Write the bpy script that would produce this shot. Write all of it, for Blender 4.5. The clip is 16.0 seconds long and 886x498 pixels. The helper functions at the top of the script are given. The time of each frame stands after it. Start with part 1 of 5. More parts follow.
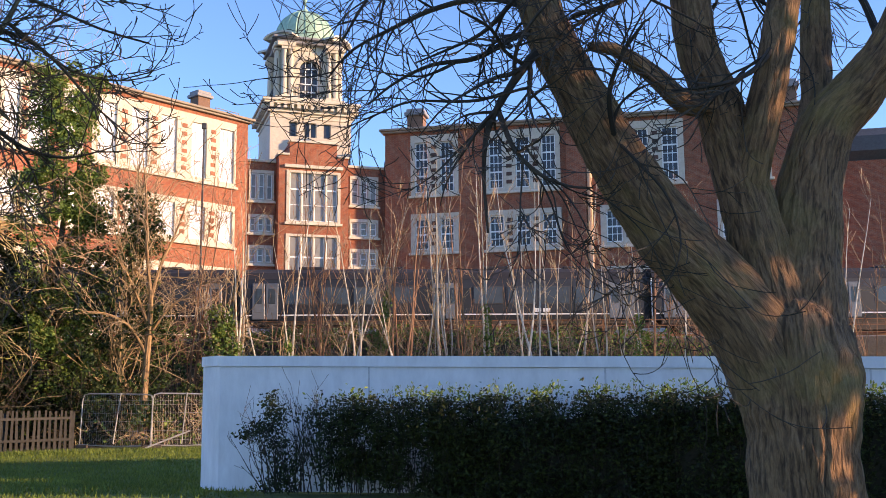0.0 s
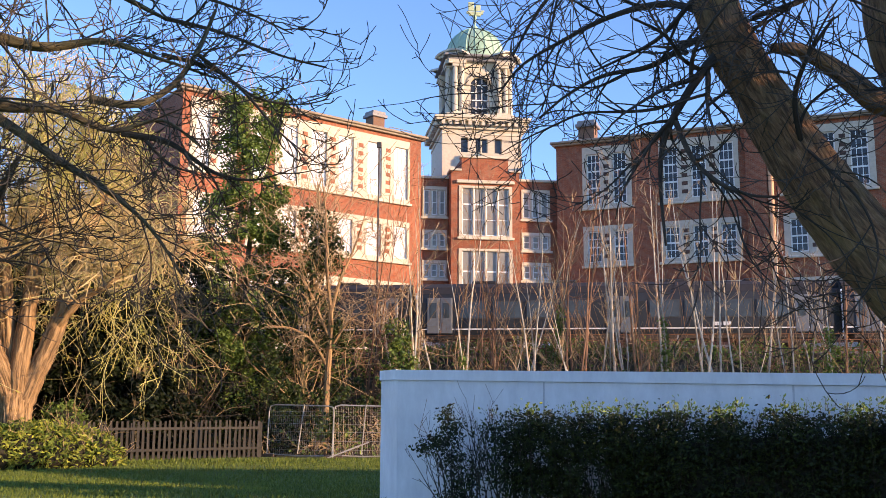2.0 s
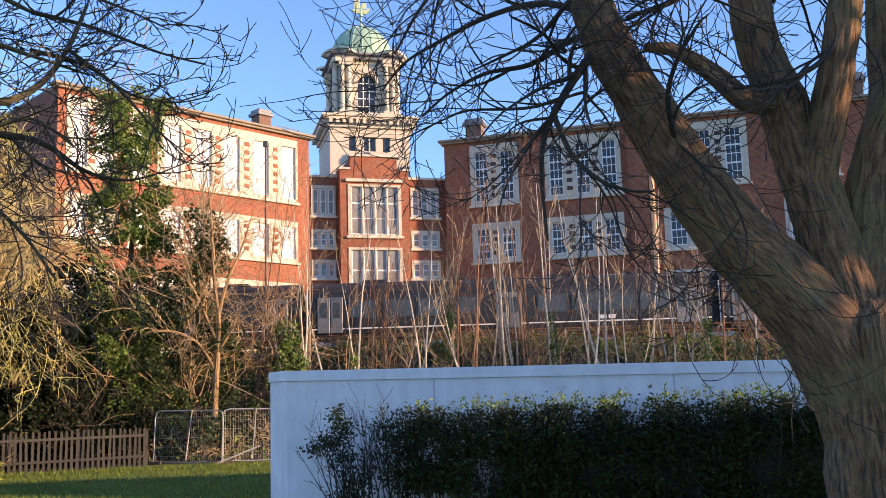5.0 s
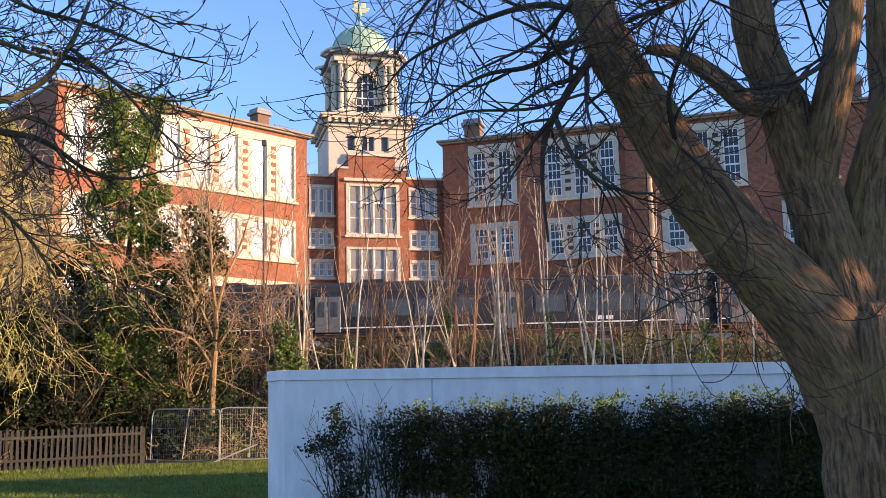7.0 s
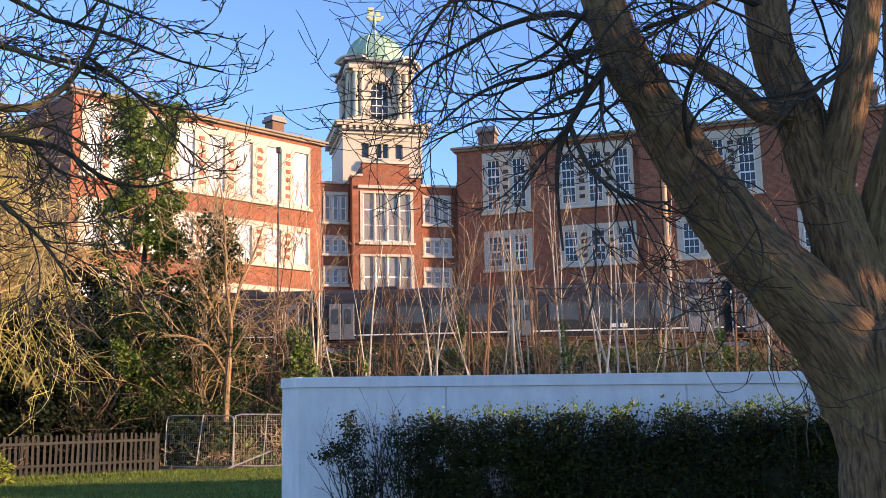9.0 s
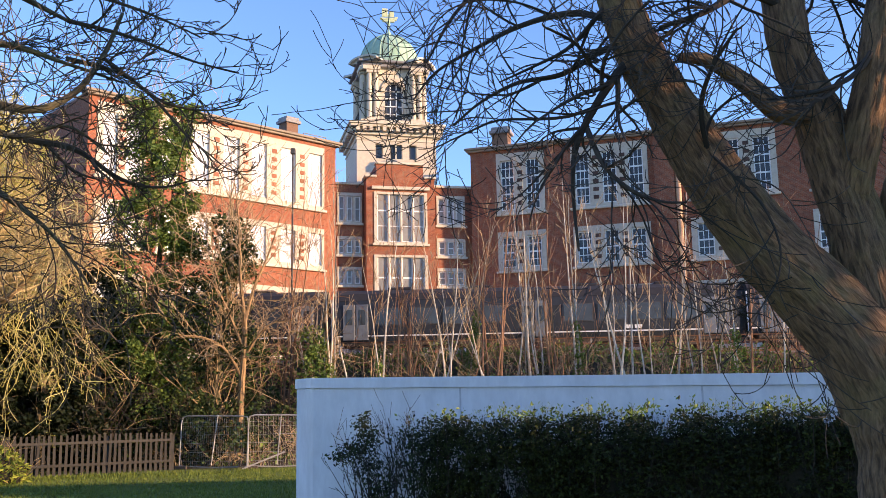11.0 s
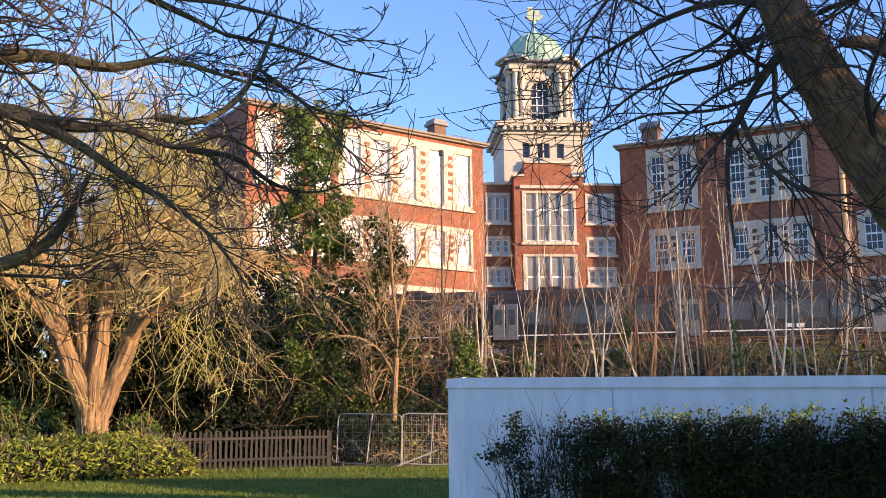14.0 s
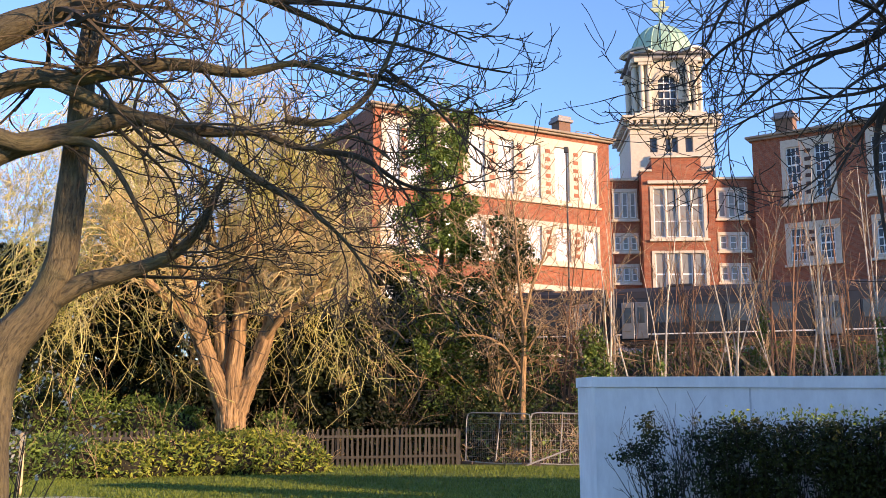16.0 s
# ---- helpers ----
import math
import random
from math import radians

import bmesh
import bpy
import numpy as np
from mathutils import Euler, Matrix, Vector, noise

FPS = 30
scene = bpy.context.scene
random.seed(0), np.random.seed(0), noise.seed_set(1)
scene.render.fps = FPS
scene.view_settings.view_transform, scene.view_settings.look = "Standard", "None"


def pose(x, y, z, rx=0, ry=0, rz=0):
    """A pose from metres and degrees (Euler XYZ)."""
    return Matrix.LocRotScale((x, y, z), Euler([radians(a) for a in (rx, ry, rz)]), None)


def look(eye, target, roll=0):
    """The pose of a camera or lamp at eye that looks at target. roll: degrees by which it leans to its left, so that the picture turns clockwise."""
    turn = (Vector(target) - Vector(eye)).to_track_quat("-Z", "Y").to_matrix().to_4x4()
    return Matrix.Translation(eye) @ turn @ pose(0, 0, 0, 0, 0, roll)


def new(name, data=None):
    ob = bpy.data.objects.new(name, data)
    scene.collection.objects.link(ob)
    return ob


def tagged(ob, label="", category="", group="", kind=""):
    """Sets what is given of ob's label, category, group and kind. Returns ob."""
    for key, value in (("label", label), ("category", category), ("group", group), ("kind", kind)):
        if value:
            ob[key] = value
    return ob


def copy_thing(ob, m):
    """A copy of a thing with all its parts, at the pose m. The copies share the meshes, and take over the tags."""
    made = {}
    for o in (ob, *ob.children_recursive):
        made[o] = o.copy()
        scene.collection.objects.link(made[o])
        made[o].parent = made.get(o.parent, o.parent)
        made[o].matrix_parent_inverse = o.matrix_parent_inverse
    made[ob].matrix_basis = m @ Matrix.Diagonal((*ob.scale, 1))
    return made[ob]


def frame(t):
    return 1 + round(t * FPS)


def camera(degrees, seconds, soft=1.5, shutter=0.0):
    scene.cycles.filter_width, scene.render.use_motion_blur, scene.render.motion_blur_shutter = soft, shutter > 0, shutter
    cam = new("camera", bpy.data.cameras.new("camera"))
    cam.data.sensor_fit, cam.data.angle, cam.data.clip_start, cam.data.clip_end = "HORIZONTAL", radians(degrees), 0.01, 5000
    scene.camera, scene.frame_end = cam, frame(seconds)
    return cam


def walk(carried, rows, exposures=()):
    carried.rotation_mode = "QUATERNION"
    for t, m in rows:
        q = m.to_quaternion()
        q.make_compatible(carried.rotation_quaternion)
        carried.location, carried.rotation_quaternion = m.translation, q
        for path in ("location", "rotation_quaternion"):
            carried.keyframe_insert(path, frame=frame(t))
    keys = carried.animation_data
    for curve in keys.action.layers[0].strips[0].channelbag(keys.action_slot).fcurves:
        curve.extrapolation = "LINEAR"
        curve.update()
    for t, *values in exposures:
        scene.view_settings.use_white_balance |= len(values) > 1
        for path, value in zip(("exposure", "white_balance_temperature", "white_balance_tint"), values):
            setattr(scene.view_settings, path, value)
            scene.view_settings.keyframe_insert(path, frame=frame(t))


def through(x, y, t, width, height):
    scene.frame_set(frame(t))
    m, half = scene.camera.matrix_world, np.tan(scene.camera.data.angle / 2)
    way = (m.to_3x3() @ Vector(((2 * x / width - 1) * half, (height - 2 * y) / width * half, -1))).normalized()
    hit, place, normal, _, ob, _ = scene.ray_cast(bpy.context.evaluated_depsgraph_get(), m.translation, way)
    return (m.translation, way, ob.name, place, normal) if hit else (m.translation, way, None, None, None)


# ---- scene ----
# ---- camera: it turns on the spot at eye height, swaying a little ----
cam = camera(49.1, 16.0, soft=0.6)
EYE = Vector((0.0, 0.0, 1.6))
ROWS = [  # seconds, tilt from straight down, lean, turn, and the sway of the camera in metres
    (0, 98.27, 0.49, -10.20, -0.002, -0.079, -0.025), (0.5, 98.60, 0.43, -8.28, -0.007, -0.078, -0.018), (1, 98.78, 0.31, -6.57, -0.005, -0.066, -0.016),
    (1.5, 98.91, 0.18, -4.36, -0.005, -0.040, -0.005), (2, 99.09, -0.24, -0.05, -0.007, -0.017, -0.004), (2.5, 99.23, -0.64, 5.01, 0.001, 0.008, 0.006),
    (3, 99.25, -0.47, 6.67, 0.010, 0.007, 0.006), (3.5, 99.27, -0.19, 6.98, 0.011, 0.000, 0.004), (4, 99.21, 0.09, 6.57, 0.016, 0.023, -0.005),
    (4.5, 99.07, 0.98, -0.17, 0.045, -0.008, -0.002), (5, 98.92, 1.73, -6.28, 0.032, -0.013, -0.009), (5.2, 98.86, 1.77, -6.85, 0.032, -0.013, -0.009),
    (7.5, 98.94, 1.29, -6.32, 0.002, -0.025, -0.004), (8, 99.09, 1.25, -6.12, -0.001, -0.020, -0.001), (8.5, 99.23, 1.15, -5.92, -0.001, -0.018, 0.000),
    (9, 99.35, 1.14, -5.70, 0.002, -0.030, 0.002), (11.5, 99.45, 0.90, -4.19, -0.007, -0.004, 0.004), (12, 99.49, 0.76, -2.65, -0.005, -0.006, 0.001),
    (12.5, 99.48, 0.73, -1.02, 0.003, 0.001, 0.004), (13, 99.44, 0.69, 0.55, -0.001, 0.024, 0.004), (13.5, 99.46, 0.60, 1.98, 0.001, 0.019, 0.006),
    (14, 99.50, 0.44, 3.90, -0.001, 0.021, 0.012), (14.5, 99.52, 0.26, 6.06, -0.006, 0.038, 0.007), (15, 99.54, 0.11, 8.26, -0.017, 0.068, 0.009),
    (15.5, 99.50, 0.05, 9.94, -0.027, 0.089, 0.013), (16, 99.48, 0.05, 11.34, -0.031, 0.106, 0.011),
]
walk(cam, [(t, pose(EYE.x + u, EYE.y + v, EYE.z + w, a, b, c)) for t, a, b, c, u, v, w in ROWS], exposures=[(0.0, 1.88, 8100, 32), (16.0, 1.88, 8100, 32)])

# ---- light: low winter sun from the right, clear sky ----
SUN_AZ, SUN_EL = 112.8, 10.0   # clockwise from straight ahead
world = bpy.data.worlds.new("sky")
scene.world = world
world.use_nodes = True
wn = world.node_tree
sky = wn.nodes.new("ShaderNodeTexSky")
sky.sky_type = "NISHITA"
sky.sun_disc = False
sky.sun_elevation, sky.sun_rotation = radians(SUN_EL), radians(SUN_AZ)
sky.altitude, sky.air_density, sky.dust_density, sky.ozone_density = 200.0, 1.0, 0.0, 5.8
wn.links.new(sky.outputs[0], wn.nodes["Background"].inputs[0])
wn.nodes["Background"].inputs[1].default_value = 0.14
sun_way = Vector((math.sin(radians(SUN_AZ)) * math.cos(radians(SUN_EL)), math.cos(radians(SUN_AZ)) * math.cos(radians(SUN_EL)), math.sin(radians(SUN_EL))))
lamp = bpy.data.lights.new("sun", "SUN")
lamp.energy, lamp.angle, lamp.color = 2.35, radians(0.55), (1.0, 0.80, 0.52)
sun = new("sun", lamp)
sun.matrix_world = look(sun_way * 100, (0, 0, 0))


# ---- materials ----
def nodes_of(name):
    m = bpy.data.materials.new(name)
    m.use_nodes = True
    t = m.node_tree
    return m, t, t.nodes["Principled BSDF"]


def coords(t, scale=(1, 1, 1), kind="Object"):
    c = t.nodes.new("ShaderNodeTexCoord")
    mp = t.nodes.new("ShaderNodeMapping")
    mp.inputs["Scale"].default_value = scale
    t.links.new(c.outputs[kind], mp.inputs[0])
    return mp.outputs[0]


def noise_at(t, vec, scale, detail=4, rough=0.6):
    n = t.nodes.new("ShaderNodeTexNoise")
    n.inputs["Scale"].default_value, n.inputs["Detail"].default_value, n.inputs["Roughness"].default_value = scale, detail, rough
    t.links.new(vec, n.inputs["Vector"])
    return n.outputs["Fac"]


def ramp(t, fac, stops):
    r = t.nodes.new("ShaderNodeValToRGB")
    while len(r.color_ramp.elements) < len(stops):
        r.color_ramp.elements.new(0.5)
    for e, (p, c) in zip(r.color_ramp.elements, stops):
        e.position, e.color = p, (*c, 1)
    t.links.new(fac, r.inputs[0])
    return r.outputs[0]


def mixed(t, a, b, fac, how="MIX"):
    m = t.nodes.new("ShaderNodeMix")
    m.data_type, m.blend_type = "RGBA", how
    for sock, v in ((m.inputs[0], fac), (m.inputs[6], a), (m.inputs[7], b)):
        if hasattr(v, "links"):
            t.links.new(v, sock)
        elif isinstance(v, tuple):
            sock.default_value = (*v, 1)
        else:
            sock.default_value = v
    return m.outputs[2]


def bumped(t, bsdf, height, strength=0.4, dist=0.02):
    b = t.nodes.new("ShaderNodeBump")
    b.inputs["Strength"].default_value, b.inputs["Distance"].default_value = strength, dist
    t.links.new(height, b.inputs["Height"])
    t.links.new(b.outputs[0], bsdf.inputs["Normal"])


def plain(name, c1, c2, rough=0.7, coarse=0.6, fine=9.0, bump=0.3, metal=0.0, stretch=(1, 1, 1), vary=0.0, dist=0.01):
    """Two-scale mottled surface between two colours."""
    m, t, b = nodes_of(name)
    v = coords(t, stretch)
    a, f = noise_at(t, v, coarse), noise_at(t, v, fine, 6, 0.7)
    col = mixed(t, ramp(t, a, [(0.3, c1), (0.7, c2)]), ramp(t, f, [(0.25, tuple(x * 0.72 for x in c1)), (0.75, tuple(min(1, x * 1.2) for x in c2))]), 0.5)
    if vary:
        g = t.nodes.new("ShaderNodeNewGeometry")
        o = t.nodes.new("ShaderNodeObjectInfo")
        add = t.nodes.new("ShaderNodeMath")
        add.operation = "FRACT"
        s = t.nodes.new("ShaderNodeMath")
        t.links.new(g.outputs["Random Per Island"], s.inputs[0])
        t.links.new(o.outputs["Random"], s.inputs[1])
        t.links.new(s.outputs[0], add.inputs[0])
        col = mixed(t, col, ramp(t, add.outputs[0], [(0.0, (1 - vary,) * 3), (1.0, (1 + vary * 0.6,) * 3)]), 1.0, "MULTIPLY")
    t.links.new(col, b.inputs["Base Color"])
    b.inputs["Roughness"].default_value, b.inputs["Metallic"].default_value = rough, metal
    if bump:
        bumped(t, b, f, bump, dist)
    return m


def brickwork(name, c1, c2, mortar):
    m, t, b = nodes_of(name)
    c = t.nodes.new("ShaderNodeTexCoord")
    sep, com = t.nodes.new("ShaderNodeSeparateXYZ"), t.nodes.new("ShaderNodeCombineXYZ")
    t.links.new(c.outputs["Object"], sep.inputs[0])
    add = t.nodes.new("ShaderNodeMath")
    t.links.new(sep.outputs[0], add.inputs[0])
    t.links.new(sep.outputs[1], add.inputs[1])
    t.links.new(add.outputs[0], com.inputs[0])
    t.links.new(sep.outputs[2], com.inputs[1])
    br = t.nodes.new("ShaderNodeTexBrick")
    br.inputs["Scale"].default_value = 1.0
    br.inputs["Brick Width"].default_value, br.inputs["Row Height"].default_value, br.inputs["Mortar Size"].default_value = 0.225, 0.075, 0.007
    for k, v in (("Color1", c1), ("Color2", c2), ("Mortar", mortar)):
        br.inputs[k].default_value = (*v, 1)
    t.links.new(com.outputs[0], br.inputs["Vector"])
    big = noise_at(t, coords(t), 0.35, 5)
    col = mixed(t, br.outputs["Color"], ramp(t, big, [(0.25, (0.66, 0.64, 0.62)), (0.75, (1.15, 1.1, 1.05))]), 1.0, "MULTIPLY")
    fine = noise_at(t, coords(t), 4.0, 5)
    col = mixed(t, col, ramp(t, fine, [(0.3, (0.75,) * 3), (0.7, (1.15,) * 3)]), 1.0, "MULTIPLY")
    t.links.new(col, b.inputs["Base Color"])
    b.inputs["Roughness"].default_value = 0.88
    bumped(t, b, br.outputs["Fac"], -0.5, 0.01)
    return m


def barky(name, dark, light, tint, scale=22.0, depth=0.02, stretch=0.13):
    """Furrowed bark that runs along each limb."""
    m, t, b = nodes_of(name)
    at = t.nodes.new("ShaderNodeAttribute")
    at.attribute_name = "bark"
    mp = t.nodes.new("ShaderNodeMapping")
    mp.inputs["Scale"].default_value = (1, 1, stretch)
    t.links.new(at.outputs["Vector"], mp.inputs[0])
    v = mp.outputs[0]
    ridge = t.nodes.new("ShaderNodeTexNoise")
    ridge.inputs["Scale"].default_value, ridge.inputs["Detail"].default_value, ridge.inputs["Distortion"].default_value = scale, 4, 0.7
    t.links.new(v, ridge.inputs["Vector"])
    crack = ramp(t, ridge.outputs["Fac"], [(0.34, (0.12,) * 3), (0.50, (0.6,) * 3), (0.68, (1, 1, 1))])
    fine = noise_at(t, v, scale * 4, 5, 0.7)
    big = noise_at(t, coords(t), 1.6, 4)
    col = mixed(t, dark, light, crack)
    col = mixed(t, col, tint, ramp(t, big, [(0.5, (0, 0, 0)), (0.72, (0.7,) * 3)]))
    col = mixed(t, col, ramp(t, fine, [(0.25, (0.6,) * 3), (0.8, (1.3,) * 3)]), 1.0, "MULTIPLY")
    t.links.new(col, b.inputs["Base Color"])
    b.inputs["Roughness"].default_value = 0.92
    bumped(t, b, mixed(t, crack, fine, 0.3), 0.9, depth)
    return m


def leafy(name, c1, c2, gloss=0.55, through=0.25):
    """Leaves that differ one from the next and let some light through."""
    m, t, b = nodes_of(name)
    g = t.nodes.new("ShaderNodeNewGeometry")
    col = ramp(t, g.outputs["Random Per Island"], [(0.0, c1), (0.55, tuple((x + y) / 2 for x, y in zip(c1, c2))), (1.0, c2)])
    patch = noise_at(t, coords(t), 1.1, 3)
    col = mixed(t, col, ramp(t, patch, [(0.3, (0.65, 0.7, 0.65)), (0.7, (1.2, 1.2, 1.1))]), 1.0, "MULTIPLY")
    t.links.new(col, b.inputs["Base Color"])
    b.inputs["Roughness"].default_value, b.inputs["Specular IOR Level"].default_value = gloss, 0.3
    tr = t.nodes.new("ShaderNodeBsdfTranslucent")
    t.links.new(col, tr.inputs[0])
    mx = t.nodes.new("ShaderNodeMixShader")
    mx.inputs[0].default_value = through
    t.links.new(b.outputs[0], mx.inputs[1])
    t.links.new(tr.outputs[0], mx.inputs[2])
    t.links.new(mx.outputs[0], t.nodes["Material Output"].inputs[0])
    return m


BRICK = brickwork("red_brick", (0.38, 0.112, 0.052), (0.27, 0.072, 0.038), (0.32, 0.21, 0.15))
BRICK_DARK = plain("brick_block", (0.30, 0.10, 0.06), (0.38, 0.15, 0.085), 0.9, 1.0, 8.0, vary=0.2)
# much darker block colour for the right wing's small squares
BLOCK_DARKER = plain("darker_brick_block", (0.06, 0.035, 0.028), (0.12, 0.06, 0.045), 0.9, 1.0, 8.0, vary=0.2)
STONE = plain("portland_stone", (0.46, 0.405, 0.32), (0.58, 0.525, 0.43), 0.85, 0.5, 5.0, 0.2)
STONE_WORN = plain("weathered_stone", (0.42, 0.38, 0.30), (0.66, 0.60, 0.49), 0.88, 0.9, 4.0, 0.3, stretch=(1, 1, 0.35))
PAINT_WHITE = plain("white_joinery", (0.68, 0.69, 0.68), (0.82, 0.82, 0.80), 0.5, 1.5, 12.0, 0.1)
BLIND = plain("white_blind", (0.54, 0.56, 0.61), (0.65, 0.67, 0.71), 0.6, 0.8, 5.0, 0.0)
BLIND.node_tree.nodes["Principled BSDF"].inputs["Coat Weight"].default_value = 1.0
BLIND.node_tree.nodes["Principled BSDF"].inputs["Coat Roughness"].default_value = 0.04
GLASS_DARK = plain("window_glass", (0.02, 0.025, 0.03), (0.05, 0.055, 0.06), 0.06, 0.5, 2.0, 0.02)
GLASS_GREY = plain("screened_glass", (0.17, 0.17, 0.16), (0.27, 0.26, 0.24), 0.35, 0.5, 2.0, 0.02)
# grey reflection in the coach windows is put into this glass colour
GLASS_TRAIN = plain("coach_glass_grey_for_reflection", (0.035, 0.045, 0.058), (0.065, 0.08, 0.095), 0.15, 0.5, 2.0, 0.02)
COPPER = plain("green_copper", (0.20, 0.39, 0.28), (0.36, 0.53, 0.40), 0.65, 0.9, 5.0, 0.2, stretch=(1, 1, 0.4))
EAVES = plain("stained_eaves_stone", (0.20, 0.16, 0.125), (0.34, 0.28, 0.22), 0.88, 0.8, 5.0, 0.3)
BRICK_CHIMNEY = plain("sooty_chimney_brick", (0.13, 0.075, 0.05), (0.25, 0.14, 0.095), 0.9, 1.2, 9.0, 0.4)
LEAD = plain("lead_sheet", (0.16, 0.16, 0.17), (0.26, 0.26, 0.27), 0.6, 1.0, 6.0, 0.2)
RENDER_WHITE = plain("white_masonry_paint", (0.70, 0.71, 0.73), (0.78, 0.79, 0.80), 0.75, 0.5, 3.0, 0.15, stretch=(1, 1, 0.4))
IRON = plain("dark_painted_iron", (0.03, 0.03, 0.032), (0.06, 0.058, 0.055), 0.5, 2.0, 20.0, 0.2)
GALV = plain("galvanised_steel", (0.28, 0.27, 0.25), (0.42, 0.41, 0.38), 0.5, 3.0, 25.0, 0.1, metal=0.35)
# shade over the fence is put into this near-black board colour
TIMBER_SHADED = plain("weathered_board_coloured_for_shade", (0.018, 0.017, 0.015), (0.042, 0.039, 0.034), 0.85, 1.5, 14.0, 0.4, stretch=(1, 1, 0.15), vary=0.3)
TIMBER_PALE = plain("pale_stake_wood", (0.45, 0.36, 0.20), (0.58, 0.47, 0.28), 0.8, 2.0, 15.0, 0.2)
RAIL_GREEN = plain("coach_paint", (0.010, 0.015, 0.020), (0.018, 0.025, 0.033), 0.6, 0.4, 3.0, 0.05)
RAIL_GREY = plain("coach_door_paint", (0.11, 0.125, 0.14), (0.17, 0.19, 0.205), 0.4, 0.8, 5.0, 0.05)
RAIL_ROOF = plain("coach_roof_paint", (0.011, 0.012, 0.016), (0.024, 0.026, 0.032), 0.85, 0.4, 4.0, 0.1)
RAIL_DIRT = plain("brake_dust_steel", (0.045, 0.036, 0.03), (0.09, 0.065, 0.05), 0.85, 1.0, 8.0, 0.3)
RUST = plain("rusty_steel", (0.16, 0.07, 0.035), (0.26, 0.12, 0.06), 0.85, 2.0, 12.0, 0.3)
BALLAST = plain("track_ballast", (0.13, 0.11, 0.095), (0.24, 0.21, 0.18), 0.95, 1.0, 14.0, 1.0, dist=0.05)
BARK_OAK = barky("furrowed_bark", (0.042, 0.020, 0.010), (0.31, 0.168, 0.085), (0.29, 0.20, 0.07), 38.0, 0.024, 0.17)
BARK_GREY = barky("grey_bark", (0.036, 0.029, 0.018), (0.14, 0.115, 0.066), (0.12, 0.115, 0.045), 48.0, 0.010, 0.25)
BARK_WILLOW = barky("willow_bark", (0.075, 0.04, 0.018), (0.42, 0.265, 0.13), (0.38, 0.22, 0.10), 9.0, 0.06)
BARK_BIRCH = plain("pale_sapling_bark", (0.40, 0.35, 0.27), (0.66, 0.60, 0.50), 0.8, 0.8, 7.0, 0.2, vary=0.3)
BARK_RED = plain("reddish_twig", (0.17, 0.085, 0.045), (0.30, 0.16, 0.09), 0.8, 1.0, 6.0, 0.2, vary=0.3)
# shade on the near tree's twigs is put into this dark colour
TWIG_DARK = plain("dark_twig", (0.022, 0.016, 0.012), (0.06, 0.045, 0.032), 0.85, 1.0, 10.0, 0.0, vary=0.35)
TWIG_LEFT = plain("brown_twig", (0.03, 0.023, 0.015), (0.10, 0.075, 0.045), 0.85, 1.0, 10.0, 0.0, vary=0.35)
TWIG_GOLD = plain("golden_twig", (0.40, 0.35, 0.12), (0.60, 0.53, 0.23), 0.7, 1.0, 8.0, 0.0, vary=0.4)
TWIG_ORANGE = plain("orange_twig", (0.36, 0.25, 0.10), (0.56, 0.43, 0.20), 0.75, 1.0, 8.0, 0.0, vary=0.4)
TWIG_OLIVE = plain("olive_twig", (0.24, 0.19, 0.08), (0.42, 0.34, 0.16), 0.8, 1.0, 8.0, 0.0, vary=0.4)
TWIG_TAN = plain("tan_twig", (0.26, 0.17, 0.09), (0.46, 0.33, 0.19), 0.8, 1.0, 8.0, 0.0, vary=0.4)
# hedge front's shade is put into this near-black leaf colour
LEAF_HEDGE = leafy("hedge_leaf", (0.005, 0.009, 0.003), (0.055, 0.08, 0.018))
LEAF_IVY = leafy("ivy_leaf", (0.05, 0.10, 0.022), (0.22, 0.31, 0.075))
# shade below the trees is put into this near-black leaf colour
LEAF_SHADE = leafy("leaf_coloured_for_shade", (0.005, 0.010, 0.004), (0.018, 0.031, 0.010))
LEAF_HOLLY = leafy("holly_leaf", (0.012, 0.026, 0.009), (0.07, 0.11, 0.03))
# sunlight on the hedge top is put into this brighter leaf colour
LEAF_SUNLIT_TOP = leafy("hedge_leaf_painted_sunlit", (0.10, 0.17, 0.03), (0.30, 0.36, 0.07))
LEAF_LAUREL = leafy("laurel_leaf", (0.06, 0.12, 0.022), (0.40, 0.42, 0.08))
LEAF_WILLOW = leafy("willow_bud", (0.30, 0.31, 0.06), (0.52, 0.47, 0.13), 0.6, 0.3)
BUD = leafy("pale_bud", (0.55, 0.50, 0.44), (0.75, 0.68, 0.60), 0.7, 0.2)
# near-black hull colour standing in for the shade deep inside hedges and bushes
CORE = plain("inner_hedge_shade", (0.012, 0.012, 0.007), (0.03, 0.026, 0.016), 1.0, 2.0, 12.0, 0.5)
CONCRETE = plain("pale_concrete", (0.50, 0.46, 0.40), (0.62, 0.57, 0.50), 0.85, 0.2, 2.0, 0.2)
ROOF_TILE = plain("roof_tile", (0.12, 0.07, 0.05), (0.2, 0.12, 0.08), 0.85, 0.5, 6.0, 0.3)
SLATE = plain("dark_slate_roof", (0.05, 0.055, 0.06), (0.09, 0.095, 0.10), 0.7, 0.5, 6.0, 0.3)


# ---- building blocks ----
def mesh_of(name, verts, faces, material):
    me = bpy.data.meshes.new(name)
    me.from_pydata([tuple(v) for v in verts], [], faces)
    me.materials.append(material)
    me.update()
    return me


